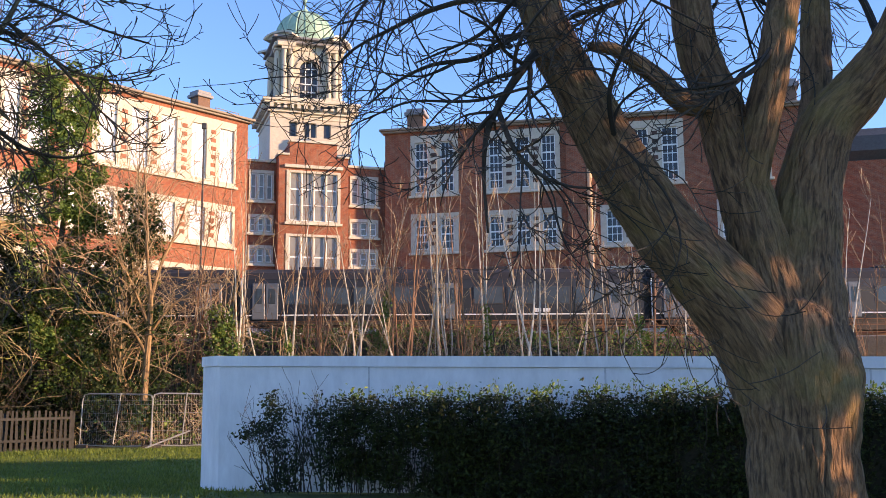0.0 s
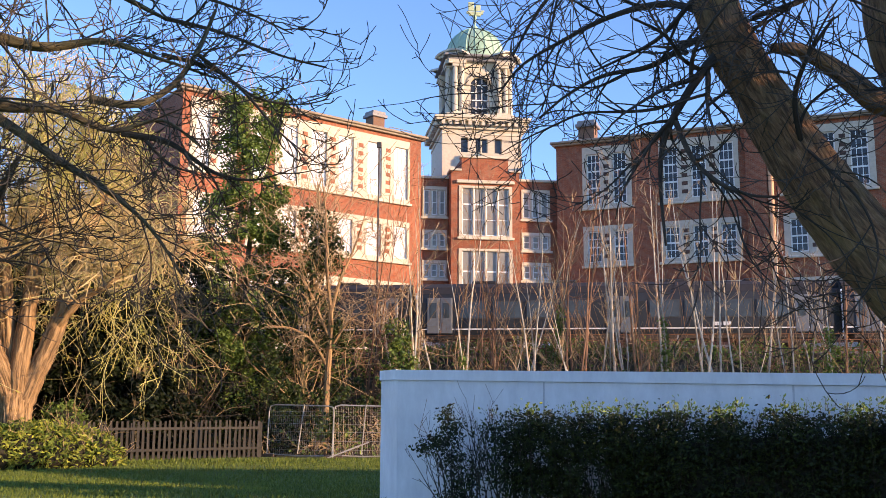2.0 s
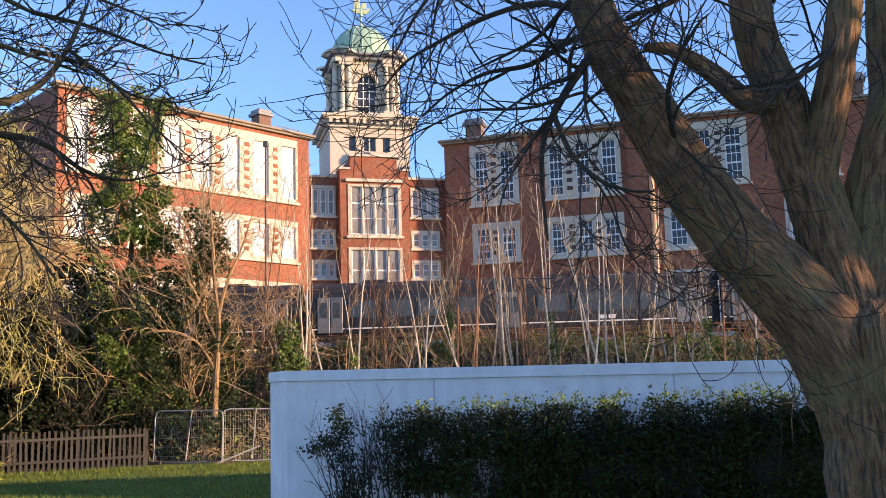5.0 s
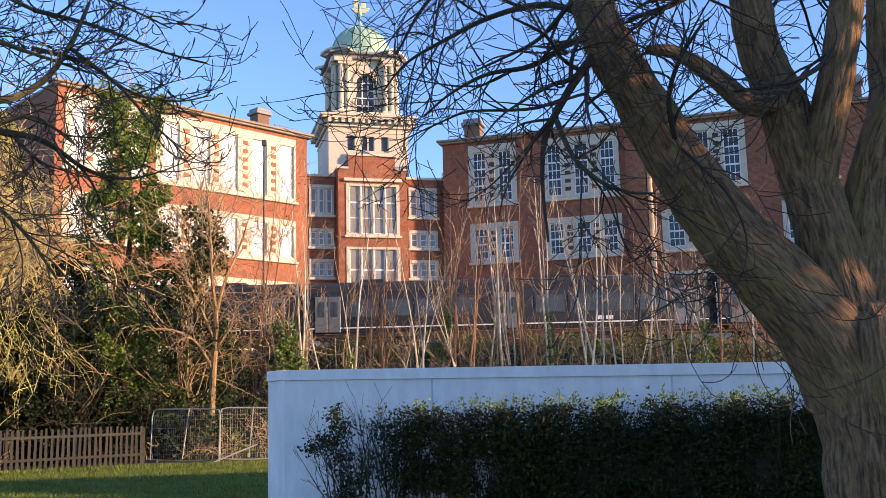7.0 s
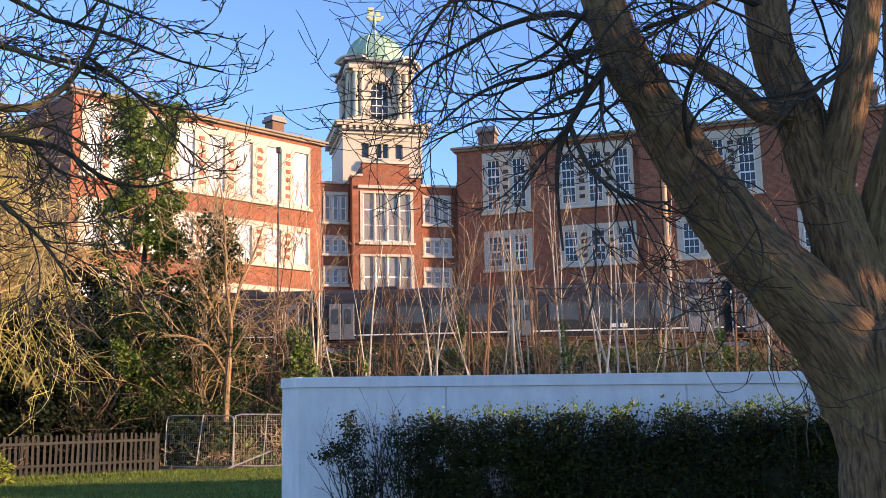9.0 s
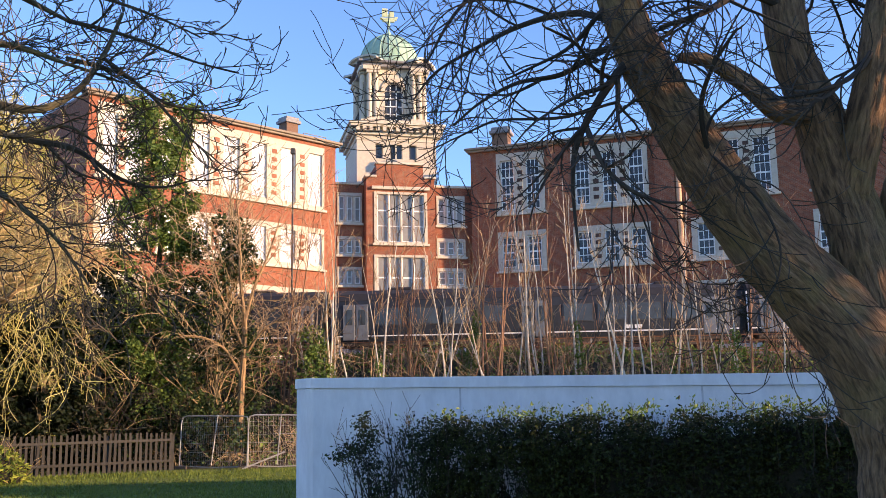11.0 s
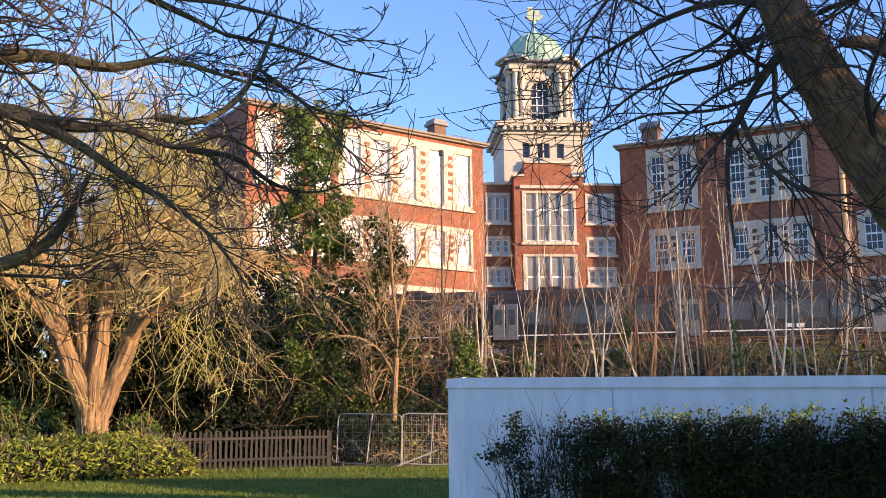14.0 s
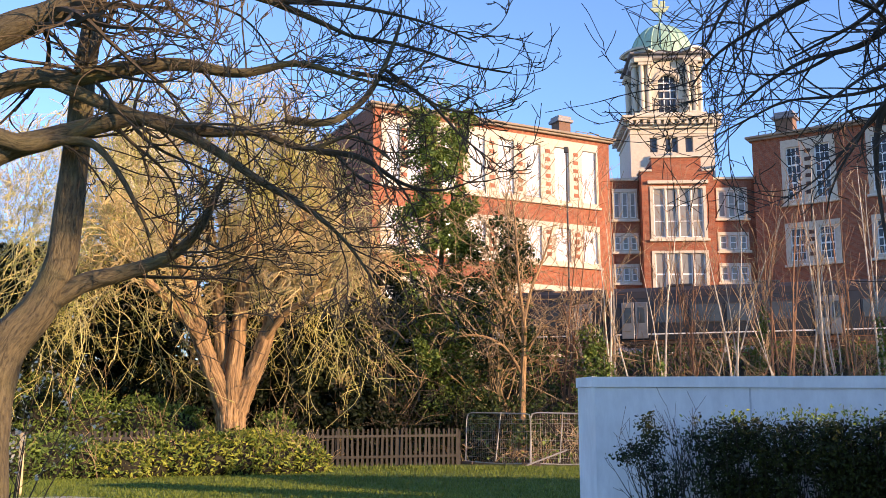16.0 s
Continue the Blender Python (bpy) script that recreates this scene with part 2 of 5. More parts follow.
def part(name, bm, material, parent=None, label="", smooth=False):
    """Links a bmesh, a (verts, faces) pair or a ready mesh as one object under parent."""
    if isinstance(bm, bpy.types.Mesh):
        me = bm
    elif isinstance(bm, tuple):
        me = mesh_of(name, bm[0], bm[1], material)
        if len(bm) > 2 and len(bm[2]) == len(bm[0]):
            me.attributes.new("bark", "FLOAT_VECTOR", "POINT").data.foreach_set("vector", np.array(bm[2], dtype=np.float32).ravel())
    else:
        me = bpy.data.meshes.new(name)
        bm.to_mesh(me)
        bm.free()
        me.materials.append(material)
    if smooth:
        me.shade_smooth()
    ob = new(name, me)
    if parent:
        ob.parent = parent
    return tagged(ob, label)


def thing(name, label, category, m=None, group="", kind=""):
    ob = new(name)
    ob.empty_display_size = 0.1
    if m:
        ob.matrix_world = m
    return tagged(ob, label, category, group, kind)


def block(bm, x0, x1, y0, y1, z0, z1, bevel=0.0):
    """An upright box between the given bounds, with softened edges if asked."""
    r = bmesh.ops.create_cube(bm, size=1.0, matrix=Matrix.Translation(((x0 + x1) / 2, (y0 + y1) / 2, (z0 + z1) / 2)) @ Matrix.Diagonal((x1 - x0, y1 - y0, z1 - z0, 1)))
    if bevel:
        es = {e for v in r["verts"] for e in v.link_edges}
        bmesh.ops.bevel(bm, geom=list(es), offset=bevel, segments=1, affect="EDGES")
    return bm


def boxes(*bounds, bevel=0.0):
    bm = bmesh.new()
    for b in bounds:
        block(bm, *b, bevel=bevel)
    return bm


def holed(u0, u1, z0, z1, y0, y1, holes):
    """A slab with rectangular holes right through it, as one clean mesh: front at y0, back at y1."""
    us = sorted({u0, u1, *(h[0] for h in holes), *(h[1] for h in holes)})
    zs = sorted({z0, z1, *(h[2] for h in holes), *(h[3] for h in holes)})
    solid = {}
    for i in range(len(us) - 1):
        for j in range(len(zs) - 1):
            cu, cz = (us[i] + us[i + 1]) / 2, (zs[j] + zs[j + 1]) / 2
            solid[i, j] = not any(h[0] < cu < h[1] and h[2] < cz < h[3] for h in holes)
    bm = bmesh.new()
    cache = {}

    def vert(i, j, y):
        k = (i, j, y)
        if k not in cache:
            cache[k] = bm.verts.new((us[i], y, zs[j]))
        return cache[k]

    for (i, j), s in solid.items():
        if not s:
            continue
        a, b, c, d = (i, j), (i + 1, j), (i + 1, j + 1), (i, j + 1)
        bm.faces.new([vert(*k, y0) for k in (a, b, c, d)])
        bm.faces.new([vert(*k, y1) for k in (d, c, b, a)])
        for (p, q), (di, dj) in (((a, b), (0, -1)), ((b, c), (1, 0)), ((c, d), (0, 1)), ((d, a), (-1, 0))):
            if not solid.get((i + di, j + dj), False):
                bm.faces.new([vert(*p, y0), vert(*p, y1), vert(*q, y1), vert(*q, y0)])
    return bm


def bearing(az, rise, dist):
    """A place by compass bearing from the standpoint, rise per metre from eye level, and metres of plan distance."""
    a = radians(az)
    return Vector((math.sin(a) * dist, math.cos(a) * dist, EYE.z + rise * dist))


def level(x, y):
    """Height of the ground: lawn, a shallow dip to the fence, the railway bank and the yard behind."""
    q = 0.13 * x + 0.9915 * y

    def ease(a, b):
        s = min(1.0, max(0.0, (q - a) / (b - a)))
        return s * s * (3 - 2 * s)
    return -0.4 * ease(13, 26) + 4.3 * ease(38.0, 44.5)


class Wood:
    """Collects tubes and leaves of one plant into plain vertex and face lists."""

    def __init__(self, finest=0.0022):
        self.v, self.f, self.c, self.finest = [], [], [], finest

    def tube(self, pts, radii, sides=5, lumpy=0.0, furrow=0.0):
        base = len(self.v)
        n = len(pts)
        up = Vector((0.31, 0.17, 0.93))
        side, along = None, 0.0
        for k in range(n):
            along += (pts[k] - pts[max(k - 1, 0)]).length
            d = (pts[min(k + 1, n - 1)] - pts[max(k - 1, 0)])
            if d.length < 1e-6:
                d = up.copy()
            d.normalize()
            if side is None:
                side = d.cross(up)
                if side.length < 0.05:
                    side = d.cross(Vector((1, 0, 0)))
            side = (side - d * side.dot(d)).normalized()
            w = d.cross(side)
            for s in range(sides):
                a = 2 * math.pi * s / sides
                r = radii[k]
                if lumpy:
                    q = pts[k] + (side * math.cos(a) + w * math.sin(a)) * r
                    r *= 1 + lumpy * noise.noise(q * 2.2) + lumpy * 0.5 * noise.noise(q * 6.0) + 0.35 * lumpy * math.sin(a * 5 + pts[k].z * 0.8)
                if furrow:
                    g = Vector((math.cos(a) * radii[k] * 15 + base % 17, math.sin(a) * radii[k] * 15, along * 2.6))
                    g += Vector((noise.noise(g * 0.35), noise.noise(g * 0.35 + Vector((9, 0, 0))), 0)) * 1.1
                    r += furrow * (0.5 - 2.2 * abs(noise.noise(g))) + furrow * 0.5 * noise.noise(g * 2.7)
                self.v.append(pts[k] + (side * math.cos(a) + w * math.sin(a)) * r)
                self.c.append((math.cos(a) * radii[k] + base % 17, math.sin(a) * radii[k], along))
        for k in range(n - 1):
            for s in range(sides):
                s2 = (s + 1) % sides
                self.f.append((base + k * sides + s, base + k * sides + s2, base + (k + 1) * sides + s2, base + (k + 1) * sides + s))
        if sides > 3:
            self.f.append(tuple(base + (n - 1) * sides + s for s in range(sides)))

    def leaf(self, p, size, rng, slim=0.5, tilt=None):
        """A folded four-cornered leaf."""
        a = Vector((rng.gauss(0, 1), rng.gauss(0, 1), rng.gauss(0, 0.8) if tilt is None else tilt)).normalized()
        b = a.cross(Vector((rng.gauss(0, 1), rng.gauss(0, 1), rng.gauss(0, 1)))).normalized()
        c = a.cross(b)
        s = size * rng.uniform(0.6, 1.3)
        k = len(self.v)
        self.v += [p, p + a * s * 0.5 + b * s * slim * 0.5 + c * s * 0.12, p + a * s, p + a * s * 0.5 - b * s * slim * 0.5 + c * s * 0.12]
        self.f += [(k, k + 1, k + 2), (k, k + 2, k + 3)]

    def pair(self):
        return self.v, self.f, self.c


def smooth_line(ctrl, per=5):
    """A soft curve with radii through a few control places (x, y, z, r)."""
    pts, rad = [], []
    c = [ctrl[0], *ctrl, ctrl[-1]]
    for i in range(1, len(c) - 2):
        p0, p1, p2, p3 = (Vector(q[:3]) for q in c[i - 1:i + 3])
        for s in range(per):
            t = s / per
            pts.append(0.5 * (2 * p1 + (p2 - p0) * t + (2 * p0 - 5 * p1 + 4 * p2 - p3) * t * t + (3 * p1 - p0 - 3 * p2 + p3) * t ** 3))
            rad.append(c[i][3] + (c[i + 1][3] - c[i][3]) * t)
    pts.append(Vector(ctrl[-1][:3]))
    rad.append(ctrl[-1][3])
    return pts, rad


def sprout(w, rng, p, d, length, r, depth, spec, ends=None):
    """Grows one branch and its side branches. spec: per depth (children, length ratio, spread degrees, wander, pull up or down, segments)."""
    kids, ratio, spread, wander, pull, segs = spec[depth]
    pts, rad = [p.copy()], [r]
    d = d.normalized()
    step = length / segs
    bend = Vector((rng.gauss(0, wander), rng.gauss(0, wander), rng.gauss(0, wander))) * 0.8
    for k in range(segs):
        bend = bend * 0.72 + Vector((rng.gauss(0, wander), rng.gauss(0, wander), rng.gauss(0, wander))) * 0.55
        d = (d + bend + Vector((0, 0, pull))).normalized()
        pts.append(pts[-1] + d * step)
        rad.append(max(w.finest, r * (1 - 0.75 * (k + 1) / segs)))
    w.tube(pts, rad, 5 if r > 0.03 else 4 if r > 0.012 else 3)
    if ends is not None and depth == len(spec) - 1:
        ends.extend(pts[1:])
    if depth + 1 < len(spec):
        n = kids if isinstance(kids, int) else rng.randint(*kids)
        for i in range(n):
            f = rng.uniform(0.15, 1.0) * segs
            k = min(segs - 1, int(f))
            q = pts[k].lerp(pts[k + 1], f - k)
            axis = (pts[k + 1] - pts[k]).normalized()
            sidew = axis.cross(Vector((rng.gauss(0, 1), rng.gauss(0, 1), rng.gauss(0, 1)))).normalized()
            ang = radians(spread * rng.uniform(0.6, 1.3))
            sprout(w, rng, q, axis * math.cos(ang) + sidew * math.sin(ang), length * ratio * rng.uniform(0.6, 1.25), max(w.finest * 1.2, rad[k] * 0.68), depth + 1, spec, ends)


# ---- ground: one sheet to the horizon ----
def ground_sheet():
    xs = [-900, -500, -260, -140, -90] + [-60 + 1.25 * i for i in range(97)] + [90, 140, 260, 500, 900]
    ys = [-300, -120, -60, -30, -15, -5] + [0 + 1.0 * i for i in range(71)] + [80, 100, 140, 220, 400, 900]
    V = [(x, y, level(x, y) + (0.03 * noise.noise(Vector((x * 0.4, y * 0.4, 0))) if abs(x) < 60 and 0 < y < 70 else 0)) for y in ys for x in xs]
    n = len(xs)
    F = [(j * n + i, j * n + i + 1, (j + 1) * n + i + 1, (j + 1) * n + i) for j in range(len(ys) - 1) for i in range(n - 1)]
    m, t, b = nodes_of("lawn_and_bank")
    v = coords(t)
    big, mid, fine = noise_at(t, v, 0.25), noise_at(t, v, 2.2, 5), noise_at(t, v, 28.0, 6, 0.8)
    grass = mixed(t, ramp(t, big, [(0.3, (0.08, 0.135, 0.02)), (0.7, (0.14, 0.205, 0.032))]), ramp(t, mid, [(0.3, (0.065, 0.108, 0.018)), (0.75, (0.165, 0.215, 0.045))]), 0.5)
    grass = mixed(t, grass, ramp(t, fine, [(0.3, (0.6,) * 3), (0.7, (1.4,) * 3)]), 1.0, "MULTIPLY")
    soil = mixed(t, ramp(t, mid, [(0.3, (0.035, 0.028, 0.018)), (0.7, (0.09, 0.065, 0.04))]), ramp(t, fine, [(0.3, (0.02, 0.025, 0.01)), (0.7, (0.12, 0.09, 0.06))]), 0.5)
    sep = t.nodes.new("ShaderNodeSeparateXYZ")
    c = t.nodes.new("ShaderNodeTexCoord")
    t.links.new(c.outputs["Object"], sep.inputs[0])
    mx = t.nodes.new("ShaderNodeMath")
    mx.operation, mx.inputs[1].default_value = "MULTIPLY", 0.13
    t.links.new(sep.outputs[0], mx.inputs[0])
    ad = t.nodes.new("ShaderNodeMath")
    t.links.new(sep.outputs[1], ad.inputs[0])
    t.links.new(mx.outputs[0], ad.inputs[1])
    edge = t.nodes.new("ShaderNodeMapRange")
    edge.inputs[1].default_value, edge.inputs[2].default_value = 36.2, 37.2
    t.links.new(ad.outputs[0], edge.inputs[0])
    t.links.new(mixed(t, grass, soil, edge.outputs[0]), b.inputs["Base Color"])
    b.inputs["Roughness"].default_value = 0.95
    bumped(t, b, fine, 1.0, 0.06)
    g = part("ground", (V, F), m, smooth=True)
    return tagged(g, "mown winter lawn rising to a bare railway bank", "ground", kind="structure")


ground_sheet()
# ---- the brick building with its two wings, centre bay and tower ----
building = thing("brick_building", "four-storey red brick building, white stone window surrounds, domed tower", "building", pose(3, 66, level(3, 66)))
B_INV = building.matrix_world.inverted()
WINDOW_MESH = {}


def placed(ob, m):
    ob.matrix_basis = B_INV @ m
    return ob


def window_unit(m, w, h, sashes, sash_w, glass, squares, block_mat=None, rows=4, cols=2, top=0.45, foot=0.25, kind="window"):
    """A stone surround in a wall opening with tall sashes; brick blocks set in the stone between them. Origin: lower left corner of the opening, on the wall's face."""
    key = (round(w, 2), round(h, 2), tuple(sashes), glass.name, kind)
    if key not in WINDOW_MESH:
        holes = [(c - sash_w / 2, c + sash_w / 2, foot, h - top) for c in sashes]
        a = part(kind, holed(0, w, 0, h, -0.06, 0.3, holes), STONE)
        sill = boxes((-0.12, w + 0.12, -0.2, 0.1, -0.14, 0.02), bevel=0.02)
        kids = [part("window_sill", sill, STONE_WORN, a)]
        ph = h - top - foot
        for c in sashes:
            x0 = c - sash_w / 2
            bar, pw = 0.04, sash_w
            hs = []
            for r in range(rows):
                z0, z1 = foot + ph * r / rows, foot + ph * (r + 1) / rows
                for q in range(cols):
                    l = x0 + 0.06 + (pw - 0.12) * q / cols
                    hs.append((l + bar * 0.5, l + (pw - 0.12) / cols - bar * 0.5, z0 + (0.03 if r else 0.08), z1 - (0.075 if r % 2 else 0.02)))
            kids.append(part("window_frame", holed(x0, x0 + pw, foot, foot + ph, 0.09, 0.15, hs), PAINT_WHITE, a))
            kids.append(part("pane", boxes((x0 + 0.03, x0 + pw - 0.03, 0.115, 0.13, foot + 0.03, foot + ph - 0.03)), glass, a))
        if squares:
            n = max(2, int(h / 0.66))
            bm_ = block_mat or BRICK_DARK
            blk = WINDOW_MESH.setdefault(bm_.name, None)
            for c0, c1 in zip(sashes, sashes[1:]):
                for i in range(n):
                    z = foot + 0.15 + (h - top - foot - 0.25) * (i + 0.5) / n
                    if blk is None:
                        o = part("brick_block", boxes((-0.19, 0.19, -0.085, 0.02, -0.13, 0.13), bevel=0.012), bm_, a)
                        blk = WINDOW_MESH[bm_.name] = o.data
                    else:
                        o = part("brick_block", blk, bm_, a)
                    o.location = ((c0 + c1) / 2, 0, z)
        WINDOW_MESH[key] = a
        a.parent = building
        return placed(a, m)
    c = copy_thing(WINDOW_MESH[key], B_INV @ m)
    return c


def wing(base, x0, x1, floors, bays, glass, depth=11.0, zt=19.55, squares=True):
    """One wing: brick front with real openings, back, sides, cornice, flat lead roof."""
    zb = 3.4
    holes = [(a, b, z0, z1) for a, b, _ in bays for z0, z1 in floors]
    placed(part("wall", holed(x0, x1, zb, zt, 0, 0.45, holes), BRICK, building), base)
    for bounds in ((x0, x0 + 0.4, 0.452, depth, zb, zt), (x1 - 0.4, x1, 0.452, depth, zb, zt), (x0 + 0.402, x1 - 0.402, depth - 0.4, depth, zb, zt)):
        placed(part("wall", boxes(bounds), BRICK, building), base)
    placed(part("cornice", boxes((x0 - 0.35, x1 + 0.35, -0.4, 0.5, zt + 0.003, zt + 0.16), (x0 - 0.22, x1 + 0.22, -0.26, 0.5, zt - 0.14, zt - 0.001), bevel=0.03), EAVES, building, "weathered stone cornice"), base)
    placed(part("roof", boxes((x0, x1, 0.505, depth, zt + 0.002, zt + 0.12)), LEAD, building), base)
    for z0, z1 in floors:
        placed(part("floor_slab", boxes((x0 + 0.42, x1 - 0.42, 0.6, depth - 0.42, z0 - 0.9, z0 - 0.6)), CONCRETE, building), base)
    placed(part("partition", boxes((x0 + 0.42, x1 - 0.42, 3.0, 3.15, zb, zt - 0.05)), CONCRETE, building), base)
    for a, b, cs in bays:
        for z0, z1 in floors:
            tall = z1 - z0
            sw = min(1.2, (b - a) / len(cs) * 0.56)
            window_unit(base @ Matrix.Translation((a + 0.004, 0, z0 + 0.004)), b - a - 0.008, tall - 0.008, [round(c - a, 3) for c in cs], sw, glass, squares, BLOCK_DARKER if glass is GLASS_DARK else BRICK_DARK, rows=6 if tall > 3.5 else 4 if tall > 2 else 2, cols=3, top=0.5 if tall > 3.5 else 0.35)


FLOORS = [(14.85, 19.15), (10.85, 13.6), (6.75, 9.5), (4.2, 5.4)]
RW = pose(9.607, 65.297, 0, 0, 0, -23.0)
LW = pose(-2.247, 64.02, 0, 0, 0, 39.14)
wing(RW, -1.85, 26.0, FLOORS, [(0.0, 3.4, (0.78, 2.58)), (5.25, 10.4, (6.0, 7.83, 9.6)), (12.95, 18.5, (13.85, 15.7, 17.6)), (20.4, 23.9, (21.2, 23.1))], GLASS_DARK)
wing(LW, -16.4, 0.93, FLOORS, [(-10.35, -0.05, (-9.36, -7.23, -5.2, -2.96, -0.8)), (-12.15, -10.85, (-11.5,)), (-15.9, -12.9, (-15.1, -13.7))], BLIND)
placed(part("pier", boxes((10.8, 12.1, -0.3, -0.002, 3.4, 20.0), (10.7, 12.2, -0.42, 0.3, 20.0, 20.15), bevel=0.02), BRICK, building), RW)
pipe = bmesh.new()
bmesh.ops.create_cone(pipe, cap_ends=True, segments=14, radius1=0.17, radius2=0.17, depth=15.4, matrix=Matrix.Translation((12.32, -0.2, 11.5)))
for z in (5.5, 8.5, 11.5, 14.5, 17.5, 19.1):
    block(pipe, 12.12, 12.52, -0.36, 0.0, z, z + 0.12)
placed(part("downpipe", pipe, plain("terracotta_paint", (0.55, 0.30, 0.17), (0.66, 0.40, 0.25), 0.6, 1.0, 8.0, 0.1), building, "terracotta-painted round downpipe"), RW)


def chimney(m, w, d, h):
    c = placed(part("chimney", boxes((-w / 2, w / 2, -d / 2, d / 2, 0, h * 0.72), bevel=0.02), BRICK_CHIMNEY, building, "squat sooty brick chimney"), m)
    part("cap", boxes((-w * 0.66, w * 0.66, -d * 0.66, d * 0.66, h * 0.72, h * 0.86), (-w * 0.55, w * 0.55, -d * 0.55, d * 0.55, h * 0.86, h), bevel=0.03), LEAD, c)


chimney(RW @ Matrix.Translation((0.15, 1.2, 19.6)), 1.15, 1.0, 1.75)
chimney(RW @ Matrix.Translation((25.2, 1.2, 19.6)), 1.15, 1.0, 1.9)
chimney(LW @ Matrix.Translation((-2.1, 1.2, 19.6)), 0.95, 0.9, 1.55)
for base, xs in ((RW, (-1.6, -0.7)), (LW, (-1.2, 0.7))):
    x0, x1 = xs
    placed(part("guard_rail", boxes((x0, x1, 0.75, 0.79, 20.2, 20.24), *[(x, x + 0.04, 0.75, 0.79, 19.65, 20.2) for x in (x0, (x0 + x1) / 2, x1 - 0.04)]), IRON, building), base)

# centre: two set-back links and a projecting bay
CN = pose(-1.53, 65.1, 0, 0, 0, 8.3)
LINK = [(14.3, 16.45), (12.1, 13.4), (10.0, 11.3), (7.5, 9.2), (5.0, 6.5)]
for x0, x1 in ((0.03, 1.95), (6.75, 9.95)):
    a, b = (x0 + 0.12, x1 - 0.12) if x0 < 1 else (x0 + 0.35, x1 - 0.8)
    placed(part("wall", holed(x0, x1, 3.4, 17.0, 0.25, 0.6, [(a, b, z0, z1) for z0, z1 in LINK]), BRICK, building), CN)
    placed(part("coping", boxes((x0, x1, 0.12, 0.7, 17.003, 17.18), bevel=0.02), STONE_WORN, building), CN)
    for z0, z1 in LINK:
        w = b - a
        window_unit(CN @ Matrix.Translation((a + 0.003, 0.25, z0 + 0.003)), w - 0.006, z1 - z0 - 0.006, [round(w * k, 3) for k in (0.18, 0.5, 0.82)], w * 0.24, GLASS_GREY, False, rows=2, cols=1, top=0.22, foot=0.14)
BAYW = [(12.75, 16.35), (7.6, 12.0), (4.4, 6.6)]
placed(part("wall", holed(1.98, 6.72, 3.4, 17.35, -0.85, -0.45, [(2.5, 6.2, z0, z1) for z0, z1 in BAYW]), BRICK, building), CN)
for bounds in ((1.98, 2.38, -0.448, 3.0, 3.4, 17.35), (6.32, 6.72, -0.448, 3.0, 3.4, 17.35), (2.7, 5.95, -0.8, -0.35, 17.352, 18.3), (2.72, 3.1, -0.348, 2.4, 17.352, 18.3), (5.55, 5.93, -0.348, 2.4, 17.352, 18.3)):
    placed(part("wall", boxes(bounds), BRICK, building), CN)
placed(part("coping", boxes((1.86, 2.68, -0.97, 0.4, 17.353, 17.5), (5.97, 6.84, -0.97, 0.4, 17.353, 17.5), (2.6, 6.05, -0.92, -0.2, 18.302, 18.46), (2.35, 6.35, -1.05, -0.852, 16.5, 16.72), bevel=0.02), STONE_WORN, building), CN)
placed(part("roof", boxes((0.1, 9.4, 0.72, 9.0, 16.6, 16.8), (2.4, 6.3, -0.44, 0.7, 16.9, 17.1)), LEAD, building), CN)
for z0, z1 in BAYW:
    window_unit(CN @ Matrix.Translation((2.503, -0.85, z0 + 0.003)), 3.694, z1 - z0 - 0.006, [0.59, 1.43, 2.27, 3.1], 0.76, GLASS_GREY, False, rows=3, cols=1, top=0.16, foot=0.14)

# tower
TW = pose(2.45, 73.0, 0, 0, 0, 8.3)
TW_TOP = TW @ Matrix.Translation((0, 0, 22.7)) @ Matrix.Diagonal((1.15, 1.15, 1.16, 1)) @ Matrix.Translation((0, 0, -23.1))
TW_DOME = TW_TOP @ Matrix.Diagonal((1.0, 1.0, 1.0, 1)) @ Matrix.Translation((0, 0, 0.12))


